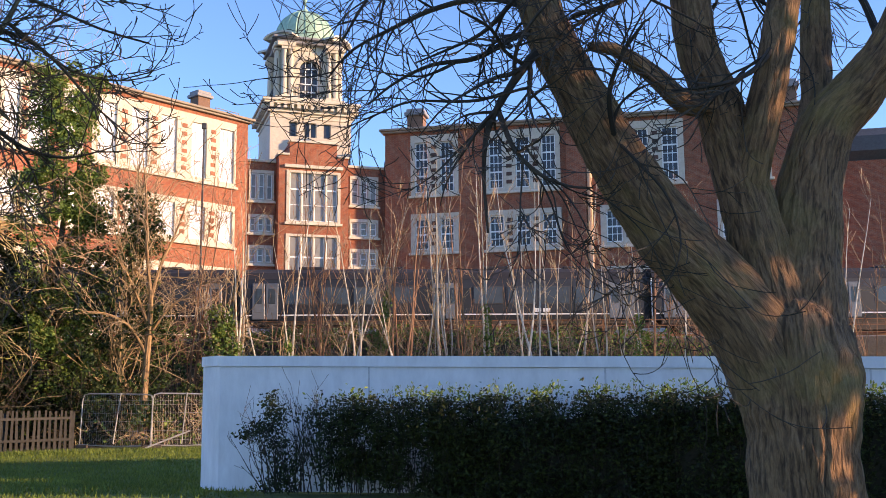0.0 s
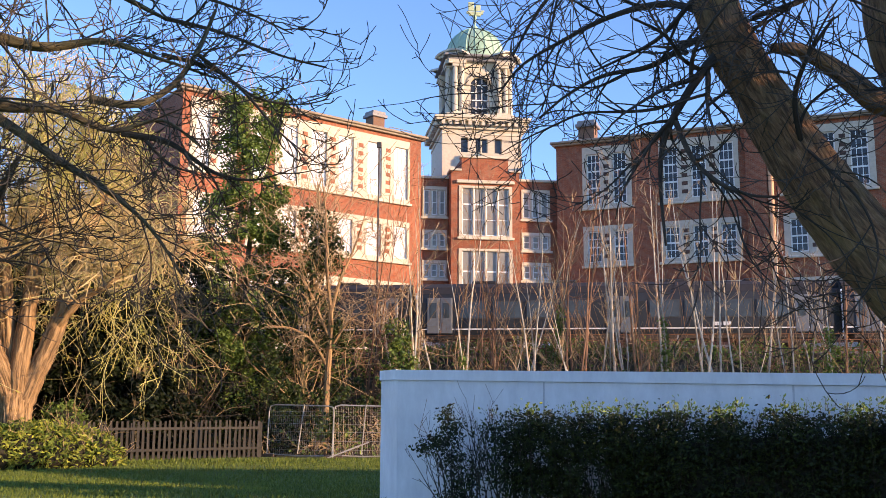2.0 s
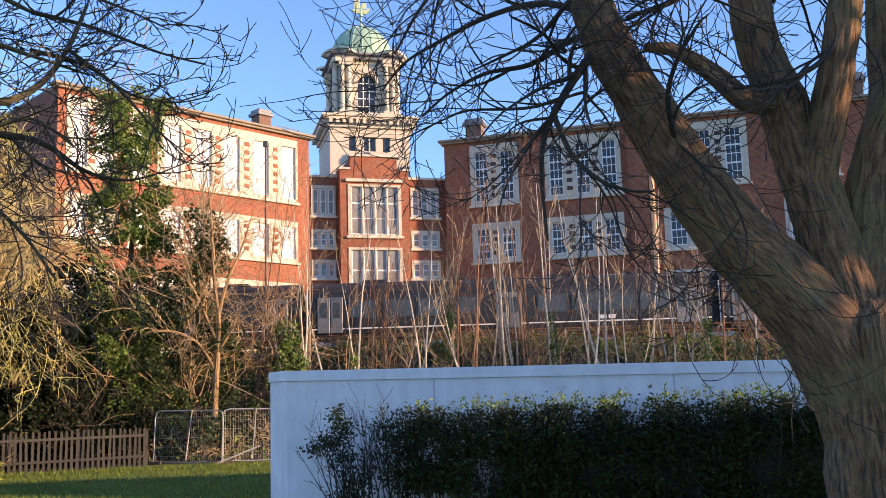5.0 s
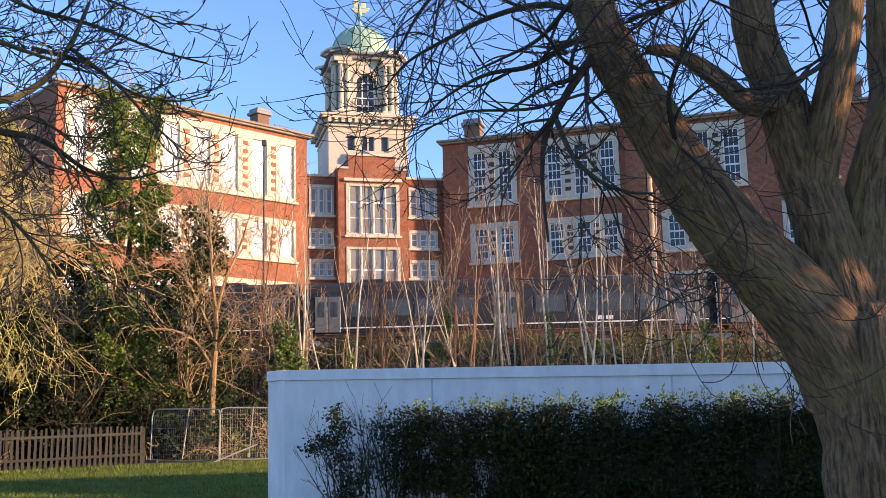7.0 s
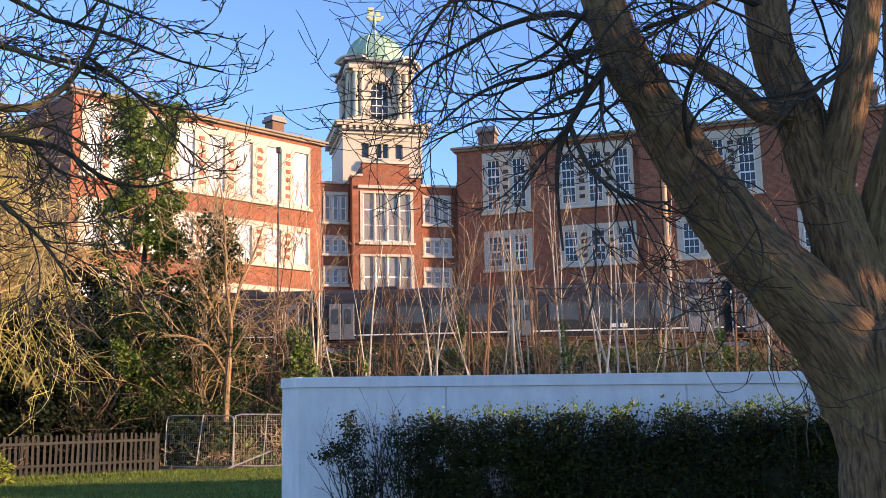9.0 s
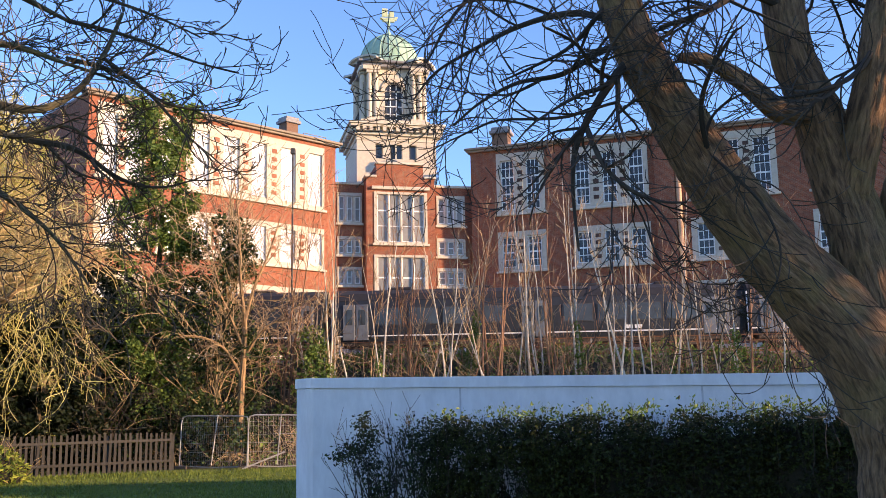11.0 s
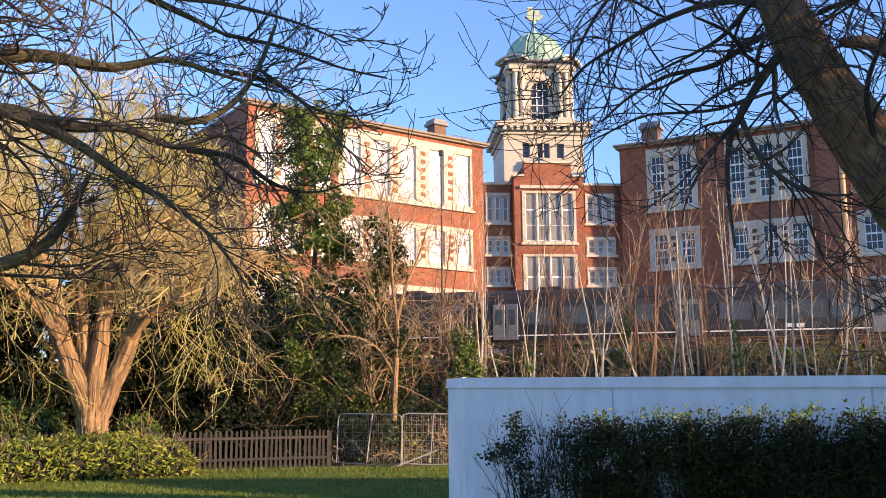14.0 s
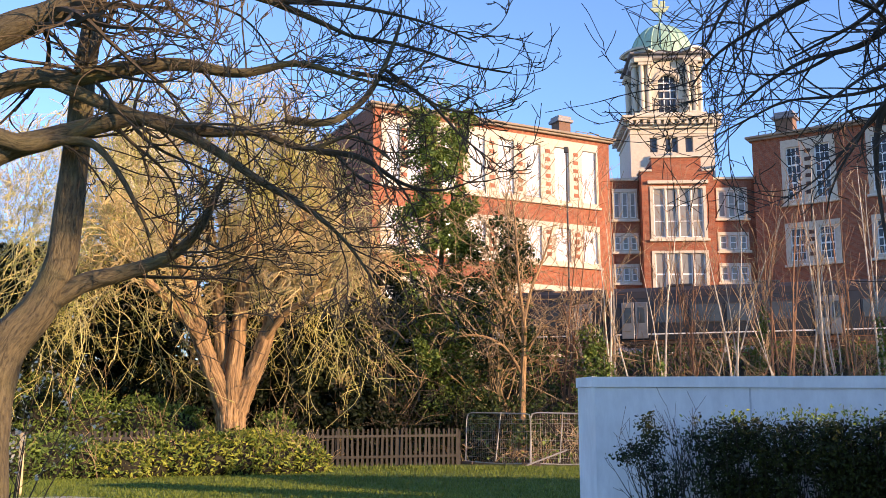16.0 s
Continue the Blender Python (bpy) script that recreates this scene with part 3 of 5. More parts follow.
def tower():
    W = 3.0
    trio = [(-1.62, -1.05), (-0.5, 0.42), (0.93, 1.5)]
    shaft = placed(part("tower_shaft", holed(-W, W, 8, 21.8, -W, -W + 0.4, [(a, b, 20.05, 21.15) for a, b in trio]), STONE, building, "cream stone tower shaft"), TW)
    part("side_wall", boxes((-W, -W + 0.4, -W + 0.402, W, 8, 21.8), (W - 0.4, W, -W + 0.402, W, 8, 21.8), (-W + 0.402, W - 0.402, W - 0.4, W, 8, 21.8)), STONE, shaft)
    for a, b in trio:
        part("pane", boxes((a + 0.01, b - 0.01, -W + 0.22, -W + 0.25, 20.06, 21.14)), GLASS_DARK, shaft)
        n = 2 if b - a > 0.7 else 1
        bars = [(a, a + 0.05, -W + 0.16, -W + 0.21, 20.06, 21.14), (b - 0.05, b, -W + 0.16, -W + 0.21, 20.06, 21.14)] + [((a + b) / 2 - 0.05, (a + b) / 2 + 0.05, -W + 0.1, -W + 0.21, 20.06, 21.14)] * (n - 1)
        part("window_frame", boxes(*bars), STONE, shaft)
    part("string_course", boxes((-W - 0.06, W + 0.06, -W - 0.06, W + 0.06, 21.4, 21.55), bevel=0.02), STONE_WORN, shaft)
    # bracketed cornice
    cor = placed(part("cornice", boxes((-W - 0.2, W + 0.2, -W - 0.2, W + 0.2, 21.8, 22.02), (-W - 0.52, W + 0.52, -W - 0.52, W + 0.52, 22.35, 22.53), (-W - 0.64, W + 0.64, -W - 0.64, W + 0.64, 22.53, 22.7), (-W - 0.15, W + 0.15, -W - 0.15, W + 0.15, 22.02, 22.35), bevel=0.02), STONE_WORN, building, "bracketed stone cornice"), TW)
    br = mesh_of("bracket", *box_pair(-0.13, 0.13, -0.4, 0.0, 0.0, 0.3), STONE)
    for s in range(4):
        for i in range(13):
            x = -W + 0.02 + (2 * W - 0.04) * i / 12
            o = part("bracket", br, STONE, cor)
            o.matrix_basis = pose(0, 0, 0, 0, 0, 90 * s) @ Matrix.Translation((x, -W - 0.152, 22.03))
    # belvedere stage
    H = 1.85
    arch = placed(part("belvedere", arched_box(H, 23.1, 27.3, 0.62, 23.55, 25.55), STONE_WORN, building, "stone belvedere with arched windows"), TW_TOP)
    part("plinth", boxes((-H - 0.45, H + 0.45, -H - 0.45, H + 0.45, 23.1, 23.5), bevel=0.03), STONE_WORN, arch)
    for s in range(4):
        q = pose(0, 0, 0, 0, 0, 90 * s)
        g = part("pane", boxes((-0.62, 0.62, -H + 0.32, -H + 0.35, 23.52, 26.2)), GLASS_DARK, arch)
        g.matrix_basis = q
        hs = [(-0.58 + 0.4 * i, -0.58 + 0.4 * i + 0.34, 23.6 + 0.52 * j, 23.6 + 0.52 * j + 0.46) for i in range(3) for j in range(5)]
        fr = part("window_frame", holed(-0.62, 0.62, 23.52, 26.2, -H + 0.24, -H + 0.3, hs), PAINT_WHITE, arch)
        fr.matrix_basis = q
        ring = bmesh.new()
        prev = None
        for k in range(17):
            a = math.pi * k / 16
            vs = [ring.verts.new((r * math.cos(a), y, 25.55 + r * math.sin(a))) for r, y in ((0.64, -H - 0.09), (0.9, -H - 0.09), (0.9, -H + 0.02), (0.64, -H + 0.02))]
            if prev:
                for e in range(4):
                    ring.faces.new((prev[e], prev[(e + 1) % 4], vs[(e + 1) % 4], vs[e]))
            prev = vs
        ar = part("arch_moulding", ring, STONE, arch)
        ar.matrix_basis = q
        # paired corner columns with entablature and segmental pediment
        for side in (-1, 1):
            for cx in (1.25, 1.68):
                col = bmesh.new()
                bmesh.ops.create_cone(col, cap_ends=True, segments=12, radius1=0.17, radius2=0.14, depth=3.1, matrix=Matrix.Translation((side * cx, -H - 0.22, 25.15)))
                block(col, side * cx - 0.22, side * cx + 0.22, -H - 0.44, -H, 23.5, 23.62)
                block(col, side * cx - 0.21, side * cx + 0.21, -H - 0.43, -H, 26.68, 26.85)
                o = part("column", col, STONE_WORN, arch, smooth=False)
                o.matrix_basis = q
        rail = [(-0.95, 0.95, -H - 0.36, -H - 0.32, 24.35, 24.39)] + [(-0.95 + 0.19 * i, -0.93 + 0.19 * i, -H - 0.35, -H - 0.33, 23.5, 24.36) for i in range(11)]
        o = part("guard_rail", boxes(*rail), IRON, arch)
        o.matrix_basis = q
        for bounds in ((-H - 0.32, -0.98, -H - 0.5, -H + 0.3, 26.85, 27.12), (0.98, H + 0.32, -H - 0.5, -H + 0.3, 26.85, 27.12)):
            o = part("entablature", boxes(bounds, bevel=0.02), STONE_WORN, arch)
            o.matrix_basis = q
    top = boxes((-H - 0.35, H + 0.35, -H - 0.35, H + 0.35, 27.12, 27.35), (-H - 0.6, H + 0.6, -H - 0.6, H + 0.6, 27.35, 27.5), bevel=0.03)
    part("top_cornice", top, LEAD, arch, "green-stained cornice")
    hood = bmesh.new()
    for s in range(4):
        prev = None
        q = pose(0, 0, 0, 0, 0, 90 * s + 45)
        for k in range(13):
            a = math.pi * k / 12
            r, dz = 1.0, 0.3
            vs = [hood.verts.new(q @ Vector((rr * math.cos(a), y, 27.42 + dd * math.sin(a)))) for rr, dd, y in ((r, dz, -3.05), (r + 0.16, dz + 0.13, -3.05), (r + 0.16, dz + 0.13, -1.6), (r, dz, -1.6))]
            if prev:
                for e in range(4):
                    hood.faces.new((prev[e], prev[(e + 1) % 4], vs[(e + 1) % 4], vs[e]))
            prev = vs
        f = [hood.verts.new(q @ Vector((0.99 * math.cos(math.pi * k / 12), -2.85, 27.42 + 0.3 * math.sin(math.pi * k / 12)))) for k in range(13)]
        hood.faces.new(f)
    part("corner_hood", hood, STONE_WORN, arch)
    # ribbed copper dome, finial and vane
    dome = bmesh.new()
    prof = [(2.12, 27.5), (2.12, 27.72)] + [(2.05 * math.cos(a), 27.72 + 2.25 * math.sin(a)) for a in (math.pi / 2 * k / 12 for k in range(12))] + [(0.12, 29.98)]
    rings = []
    for r, z in prof:
        rings.append([dome.verts.new((r * math.cos(2 * math.pi * k / 48), r * math.sin(2 * math.pi * k / 48), z)) for k in range(48)])
    for a, b in zip(rings, rings[1:]):
        for k in range(48):
            dome.faces.new((a[k], a[(k + 1) % 48], b[(k + 1) % 48], b[k]))
    dome.faces.new(rings[-1])
    d = placed(part("dome", dome, COPPER, building, "verdigris copper dome", smooth=True), TW_DOME)
    for k in range(20):
        a = 2 * math.pi * (k + 0.5) / 20
        w = Wood()
        w.tube([Vector((r * 1.005 * math.cos(a), r * 1.005 * math.sin(a), z + 0.01)) for r, z in prof[1:]], [0.035] * (len(prof) - 1), 4)
        part("seam", w.pair(), COPPER, d)
    v = Wood()
    v.tube([Vector((0, 0, z)) for z in (29.9, 30.15, 30.3, 30.7, 30.85, 31.6)], [0.28, 0.2, 0.07, 0.06, 0.14, 0.03], 10)
    part("finial", v.pair(), COPPER, d)
    ship = boxes((-0.42, 0.42, -0.09, 0.09, 31.0, 31.14), (-0.58, 0.58, -0.07, 0.07, 31.14, 31.3), (-0.46, -0.06, -0.03, 0.03, 31.36, 31.98), (0.06, 0.4, -0.03, 0.03, 31.36, 31.8), (0.42, 0.66, -0.04, 0.04, 31.3, 31.42), bevel=0.02)
    part("weather_vane", ship, plain("gilt_verdigris", (0.34, 0.44, 0.28), (0.48, 0.54, 0.34), 0.5, 3.0, 10.0, 0.1), d, "green-gilt weather vane")


def box_pair(x0, x1, y0, y1, z0, z1):
    v = [(x, y, z) for z in (z0, z1) for y in (y0, y1) for x in (x0, x1)]
    return v, [(0, 2, 3, 1), (4, 5, 7, 6), (0, 1, 5, 4), (2, 6, 7, 3), (0, 4, 6, 2), (1, 3, 7, 5)]


def arched_box(h, z0, z1, r, spring0, spring):
    """A square stage whose four walls each have a round-headed opening."""
    bm = bmesh.new()
    t = 0.4
    for s in range(4):
        q = pose(0, 0, 0, 0, 0, 90 * s)
        tops = [(r * math.cos(math.pi * k / 14), spring + r * math.sin(math.pi * k / 14)) for k in range(15)]
        line = [(r, spring0)] + tops + [(-r, spring0)]
        for y, flip in ((-h, 0), (-h + t, 1)):
            def P(x, z):
                return bm.verts.new(q @ Vector((x, y, z)))
            bm.faces.new([P(r, spring0), P(h, spring0), P(h, spring), P(r, spring)])
            bm.faces.new([P(-h, spring0), P(-r, spring0), P(-r, spring), P(-h, spring)])
            bm.faces.new([P(-h, z0), P(h, z0), P(h, spring0), P(-h, spring0)])
            for (ax, az_), (bx, bz) in zip(tops, tops[1:]):
                bm.faces.new([P(ax, az_), P(ax, z1), P(bx, z1), P(bx, bz)])
            bm.faces.new([P(r, spring), P(h, spring), P(h, z1), P(r, z1)])
            bm.faces.new([P(-h, spring), P(-r, spring), P(-r, z1), P(-h, z1)])
        for (ax, az_), (bx, bz) in zip(line, line[1:]):
            bm.faces.new([bm.verts.new(q @ Vector(c)) for c in ((ax, -h, az_), (bx, -h, bz), (bx, -h + t, bz), (ax, -h + t, az_))])
    return bm


tower()

# low dark building beyond the right wing, and what shows far off between the branches
annex = thing("slate_roofed_annex", "dark brick annex with a slate roof beyond the wing", "building", RW @ pose(27.2, 3, 3.9))
part("wall", boxes((0, 16, 0, 9, -0.4, 12.4)), BRICK, annex)
part("roof", boxes((-0.3, 16.3, -0.3, 9.3, 12.402, 14.6), bevel=0.6), SLATE, annex)
part("chimney", boxes((1, 2.2, 3, 4, 14.5, 16.6), bevel=0.05), BRICK, annex)


def far_block(name, label, m, w, d, h, cols, rows, wall, glass):
    t = thing(name, label, "building", m)
    hs = [(w * (i + 0.18) / cols, w * (i + 0.82) / cols, h * (j + 0.3) / rows, h * (j + 0.8) / rows) for i in range(cols) for j in range(rows)]
    part("wall", holed(0, w, 0, h, 0, 0.4, hs), wall, t)
    for bounds in ((0, 0.4, 0.402, d, 0, h), (w - 0.4, w, 0.402, d, 0, h), (0.402, w - 0.402, d - 0.4, d, 0, h)):
        part("wall", boxes(bounds), wall, t)
    for a, b, z0, z1 in hs:
        o = part("window", boxes((a + 0.01, b - 0.01, 0.2, 0.24, z0 + 0.01, z1 - 0.01)), glass, t)
    part("roof", boxes((-0.3, w + 0.3, -0.3, d + 0.3, h + 0.002, h + 0.5), bevel=0.05), CONCRETE, t)


p = bearing(-30.6, 0, 150)
far_block("tower_block", "pale concrete tower block far beyond the trees", pose(p.x, p.y, 3.9, 0, 0, 30), 9.5, 12, 40, 4, 13, CONCRETE, GLASS_GREY)
p = bearing(-24.5, 0, 78)
far_block("brick_block_of_flats", "red brick block behind the willow", pose(p.x, p.y, 3.9, 0, 0, 22), 20, 10, 13.0, 7, 4, BRICK, GLASS_DARK)
p = bearing(-47.0, 0, 80)
far_block("low_brick_house", "low brick house behind the trees", pose(p.x, p.y, 3.9, 0, 0, 35), 18, 10, 9, 6, 3, BRICK, GLASS_DARK)

# ---- railway: bank, track and the standing train ----
TR = pose(6.1, 46.6, 0, 0, 0, -7.5)   # x along the line, y away
bal = bmesh.new()
prof = [(-2.6, 3.62), (-1.7, 4.0), (6.0, 4.0), (6.8, 3.62)]
for x in (-70, 70):
    for y, z in prof:
        bal.verts.new((x, y, z))
bal.verts.ensure_lookup_table()
for k in range(3):
    bal.faces.new((bal.verts[k], bal.verts[k + 1], bal.verts[k + 5], bal.verts[k + 4]))
track = tagged(part("track_bed", bal, BALLAST), "ballasted railway track bed on the bank", "track bed", kind="structure")
track.matrix_world = TR
sl = mesh_of("sleeper", *box_pair(-0.12, 0.12, -1.25, 1.25, 0, 0.12), CONCRETE)
for i in range(120):
    o = part("sleeper", sl, CONCRETE, track)
    o.location = (-40 + 0.68 * i, 1.4, 3.97)
for y in (0.65, 2.1):
    part("rail", boxes((-70, 70, y, y + 0.07, 4.09, 4.24)), RUST, track)


def coach():
    L = 19.6
    c = thing("railway_coach", "dark blue-grey railway coach with pale doors standing on the track", "railway coach", group="coaches of the train")
    side = [(-1.32, 4.95), (-1.40, 5.3), (-1.40, 6.5), (-1.28, 6.95), (-1.05, 7.3), (-0.6, 7.52), (0, 7.6), (0.6, 7.52), (1.05, 7.3), (1.28, 6.95), (1.40, 6.5), (1.40, 5.3), (1.32, 4.95)]
    body, roof = bmesh.new(), bmesh.new()
    for bm, prof_, cap in ((body, side[:4] + side[-4:], True), (roof, [(y * 1.012, z + 0.004) for y, z in side[3:10]], False)):
        a = [bm.verts.new((0, y, z)) for y, z in prof_]
        b = [bm.verts.new((L, y, z)) for y, z in prof_]
        n = len(prof_)
        for k in range(n if cap else n - 1):
            bm.faces.new((a[k], a[(k + 1) % n], b[(k + 1) % n], b[k]))
        bm.faces.new(a[::-1])
        bm.faces.new(b)
    bd = part("body", body, RAIL_GREEN, c)
    part("roof", roof, RAIL_ROOF, c)
    for bx in (3.2, 7.2, 12.4, 16.4):
        part("roof_vent", boxes((bx - 0.6, bx + 0.6, -0.5, 0.5, 7.5, 7.68), bevel=0.05), RAIL_ROOF, c)
    doors = (1.1, 9.8, 18.5)
    win = mesh_of("window", *box_pair(-0.68, 0.68, -0.02, 0.03, 0, 0.78), GLASS_TRAIN)
    wfr = [(-0.74, 0.74, -0.012, 0.03, -0.05, 0.83)]
    for x in (2.75, 4.4, 6.05, 7.7, 11.9, 13.55, 15.2, 16.85):
        o = part("window", win, GLASS_TRAIN, bd)
        o.location = (x, -1.41, 5.75)
        o = part("window_surround", boxes(*wfr), IRON, bd)
        o.location = (x, -1.405, 5.75)
    for x in doors:
        d = part("door", boxes((x - 0.62, x - 0.02, -1.43, -1.36, 5.0, 6.75), (x + 0.02, x + 0.62, -1.43, -1.36, 5.0, 6.75), bevel=0.02), RAIL_GREY, c, "pale grey double door")
        for s in (-0.32, 0.32):
            part("pane", boxes((x + s - 0.16, x + s + 0.16, -1.442, -1.40, 5.75, 6.5)), GLASS_DARK, d)
    part("stripe", boxes((0.05, L - 0.05, -1.407, -1.36, 5.18, 5.24)), PAINT_WHITE, c, "thin white line")
    part("emblem", boxes((14.2, 14.5, -1.408, -1.36, 5.32, 5.5), (14.6, 14.95, -1.408, -1.36, 5.32, 5.5)), PAINT_WHITE, c)
    part("underframe", boxes((0.4, L - 0.4, -1.2, 1.2, 4.72, 4.94), (7.0, 9.0, -1.2, -0.3, 4.3, 4.75), (10.2, 12.6, -1.2, -0.4, 4.35, 4.75), bevel=0.03), RAIL_DIRT, c)
    for bx in (2.8, L - 2.8):
        bg = part("bogie", boxes((bx - 1.6, bx + 1.6, -1.1, -0.95, 4.5, 4.75), (bx - 1.6, bx + 1.6, 0.95, 1.1, 4.5, 4.75), (bx - 0.3, bx + 0.3, -0.95, 0.95, 4.5, 4.7), bevel=0.02), RAIL_DIRT, c)
        for wx in (-1.1, 1.1):
            wh = bmesh.new()
            for y in (-0.78, 0.74):
                bmesh.ops.create_cone(wh, cap_ends=True, segments=20, radius1=0.43, radius2=0.43, depth=0.13, matrix=pose(bx + wx, y, 4.665, 90))
            bmesh.ops.create_cone(wh, cap_ends=True, segments=8, radius1=0.08, radius2=0.08, depth=1.5, matrix=pose(bx + wx, 0, 4.665, 90))
            part("wheelset", wh, RAIL_DIRT, bg)
    part("gangway", boxes((-0.36, -0.01, -0.7, 0.7, 4.95, 7.1), bevel=0.04), IRON, c)
    part("corner_pipe", boxes((-0.1, -0.04, -1.3, -1.24, 4.8, 7.0)), PAINT_WHITE, c)
    return c


first = coach()
first.matrix_world = TR @ pose(-27.5, 1.41, 0)
for k in range(1, 4):
    copy_thing(first, TR @ pose(-27.5 + 20.1 * k, 1.41, 0))

# lineside fence of posts and wires, and cable trough
line_fence = thing("lineside_fence", "thin rusty post and rail fence beside the track", "fence", TR)
for i in range(31):
    x = -24 + 2.4 * i
    part("post", boxes((x, x + 0.07, -2.35, -2.28, 3.5, 4.75)), RUST if i % 3 else GALV, line_fence)
for z in (4.1, 4.45, 4.72):
    part("rail", boxes((-24, 48.07, -2.4, -2.352, z, z + 0.04)), RUST, line_fence)

# ---- white boundary wall and the clipped hedge in front of it ----
WL = pose(-1.18, 17.45, 0, 0, 0, -23.5)   # x along the wall's face, y behind it


def boundary_wall():
    L, drop = 21.0, 0.017
    t = tagged(new("boundary_wall"), "white-painted rendered boundary wall with a plain capping band", "wall", kind="structure")
    t.matrix_world = WL
    def slab(x0, x1, y0, y1, z0, top):
        v, f = box_pair(x0, x1, y0, y1, z0, top)
        v = [(x, y, z - (drop * x if z > 1 else 0)) for x, y, z in v]
        return v, f
    face = part("wall_face", slab(0.42, L, 0.0, 0.28, -0.5, 2.02), RENDER_WHITE, t)
    part("capping", slab(0.39, L, -0.035, 0.32, 2.024, 2.2), RENDER_WHITE, t)
    v = [(0.42, 0.0), (-0.2, 0.58), (-0.1, 2.6), (0.18, 2.6), (0.09, 0.75), (0.42, 0.282)]
    bm = bmesh.new()
    for z0, z1, g in ((-0.5, 2.02, 0.0), (2.024, 2.2, 0.03)):
        a = [bm.verts.new((x - g, y - g * 0.4, z0)) for x, y in v]
        b = [bm.verts.new((x - g, y - g * 0.4, z1)) for x, y in v]
        n = len(v)
        for k in range(n):
            bm.faces.new((a[k], a[(k + 1) % n], b[(k + 1) % n], b[k]))
        bm.faces.new(b)
    part("end_return", bm, RENDER_WHITE, t)
    for x in (3.1, 7.0, 10.9, 14.8):
        part("joint_strip", slab(x, x + 0.03, -0.006, -0.0, -0.4, 2.015), plain("joint_shadow_%d" % int(x), (0.45, 0.46, 0.48), (0.55, 0.56, 0.58), 0.8), t)
    return t


boundary_wall()


def hedge(name, label, m, L, D, H, stems, seed, thin):
    """A clipped hedge: upright stems set with leaves, close at one end and thinning out to bare stems at the other."""
    rng = random.Random(seed)
    t = thing(name, label, "hedge", m)

    def top(x):
        return H * (1 + 0.05 * noise.noise(Vector((x * 0.8, seed, 0))) + 0.05 * noise.noise(Vector((x * 2.9, seed, 4))))
    # solid dark hull in place of the shade between the inner leaves
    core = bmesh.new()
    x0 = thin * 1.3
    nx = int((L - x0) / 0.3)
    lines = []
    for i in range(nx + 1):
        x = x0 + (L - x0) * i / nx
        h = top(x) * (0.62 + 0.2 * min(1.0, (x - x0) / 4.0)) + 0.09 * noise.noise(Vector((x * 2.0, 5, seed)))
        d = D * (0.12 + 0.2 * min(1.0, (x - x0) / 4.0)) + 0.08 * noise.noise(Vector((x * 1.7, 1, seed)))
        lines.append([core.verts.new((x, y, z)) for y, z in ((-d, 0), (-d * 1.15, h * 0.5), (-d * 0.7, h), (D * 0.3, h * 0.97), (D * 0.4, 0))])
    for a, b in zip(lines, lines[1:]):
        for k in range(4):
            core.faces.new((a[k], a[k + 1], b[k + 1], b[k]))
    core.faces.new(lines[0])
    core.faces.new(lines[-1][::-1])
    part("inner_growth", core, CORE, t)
    w, s, tip = Wood(), Wood(0.003), Wood()
    for i in range(stems):
        x = L * rng.random()
        full = min(1.0, 0.62 + 0.38 * x / (thin * 1.8))
        if rng.random() > 0.4 + 0.6 * full:
            continue
        h = top(x) * (rng.uniform(0.9, 1.01) if rng.random() < 0.85 else rng.uniform(0.4, 0.85))
        p = Vector((x, rng.uniform(-D / 2, D / 2.6) * 0.8, 0))
        d = Vector((rng.gauss(0, 0.13), rng.gauss(-0.08, 0.13), 1)).normalized()
        pts = [p]
        for k in range(6):
            d = (d + Vector((rng.gauss(0, 0.07), rng.gauss(0, 0.05), 0.03))).normalized()
            q = pts[-1] + d * h / 6
            q.y = max(-D * 0.56, min(D * 0.5, q.y))
            pts.append(q)
        if rng.random() < 0.5:
            s.tube(pts, [0.0065 * (1 - 0.1 * k) for k in range(7)], 4)
        low = 0.6 * (1 - full) * rng.uniform(0.5, 1.2)
        for c in range(int(44 * (0.4 + 0.6 * full))):
            f = low + (1 - low) * rng.random()
            k = min(5, int(f * 6))
            q = pts[k].lerp(pts[k + 1], f * 6 - k)
            if noise.noise(Vector((q.x * 2.3, q.z * 2.3, seed + 0.5 + q.y))) < -0.30 + 0.42 * (1 - full):
                continue
            o = Vector((rng.gauss(0, 0.09), rng.gauss(-0.03, 0.10), rng.gauss(0, 0.07)))
            for e in range(3):
                v = q + o + Vector((rng.gauss(0, 0.03), rng.gauss(0, 0.03), rng.gauss(0, 0.03)))
                v.y, v.z = max(-D * 0.62, v.y), max(0.03, v.z)
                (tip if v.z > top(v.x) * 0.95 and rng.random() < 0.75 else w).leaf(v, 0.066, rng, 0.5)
    # young shoots standing above the clipped top, leaves coloured as if sunlit
    for i in range(int(L * 12)):
        x = L * (i + rng.random()) / (L * 12)
        if noise.noise(Vector((x * 1.9, 2.0, seed))) < -0.05 or x < thin * 0.5:
            continue
        q = Vector((x, rng.uniform(-D / 2, D / 3), top(x) * 0.97))
        hh = rng.uniform(0.06, 0.2)
        s.tube([q, q + Vector((rng.gauss(0, 0.02), 0, hh))], [0.004, 0.003], 3)
        for e in range(9):
            tip.leaf(q + Vector((rng.gauss(0, 0.025), rng.gauss(0, 0.025), hh * rng.random())), 0.055, rng, 0.45, tilt=1.2)
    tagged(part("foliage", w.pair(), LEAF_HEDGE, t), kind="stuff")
    tagged(part("young_foliage", tip.pair(), LEAF_SUNLIT_TOP, t, "yellow-green leaves along the clipped top, coloured as if sunlit"), kind="stuff")
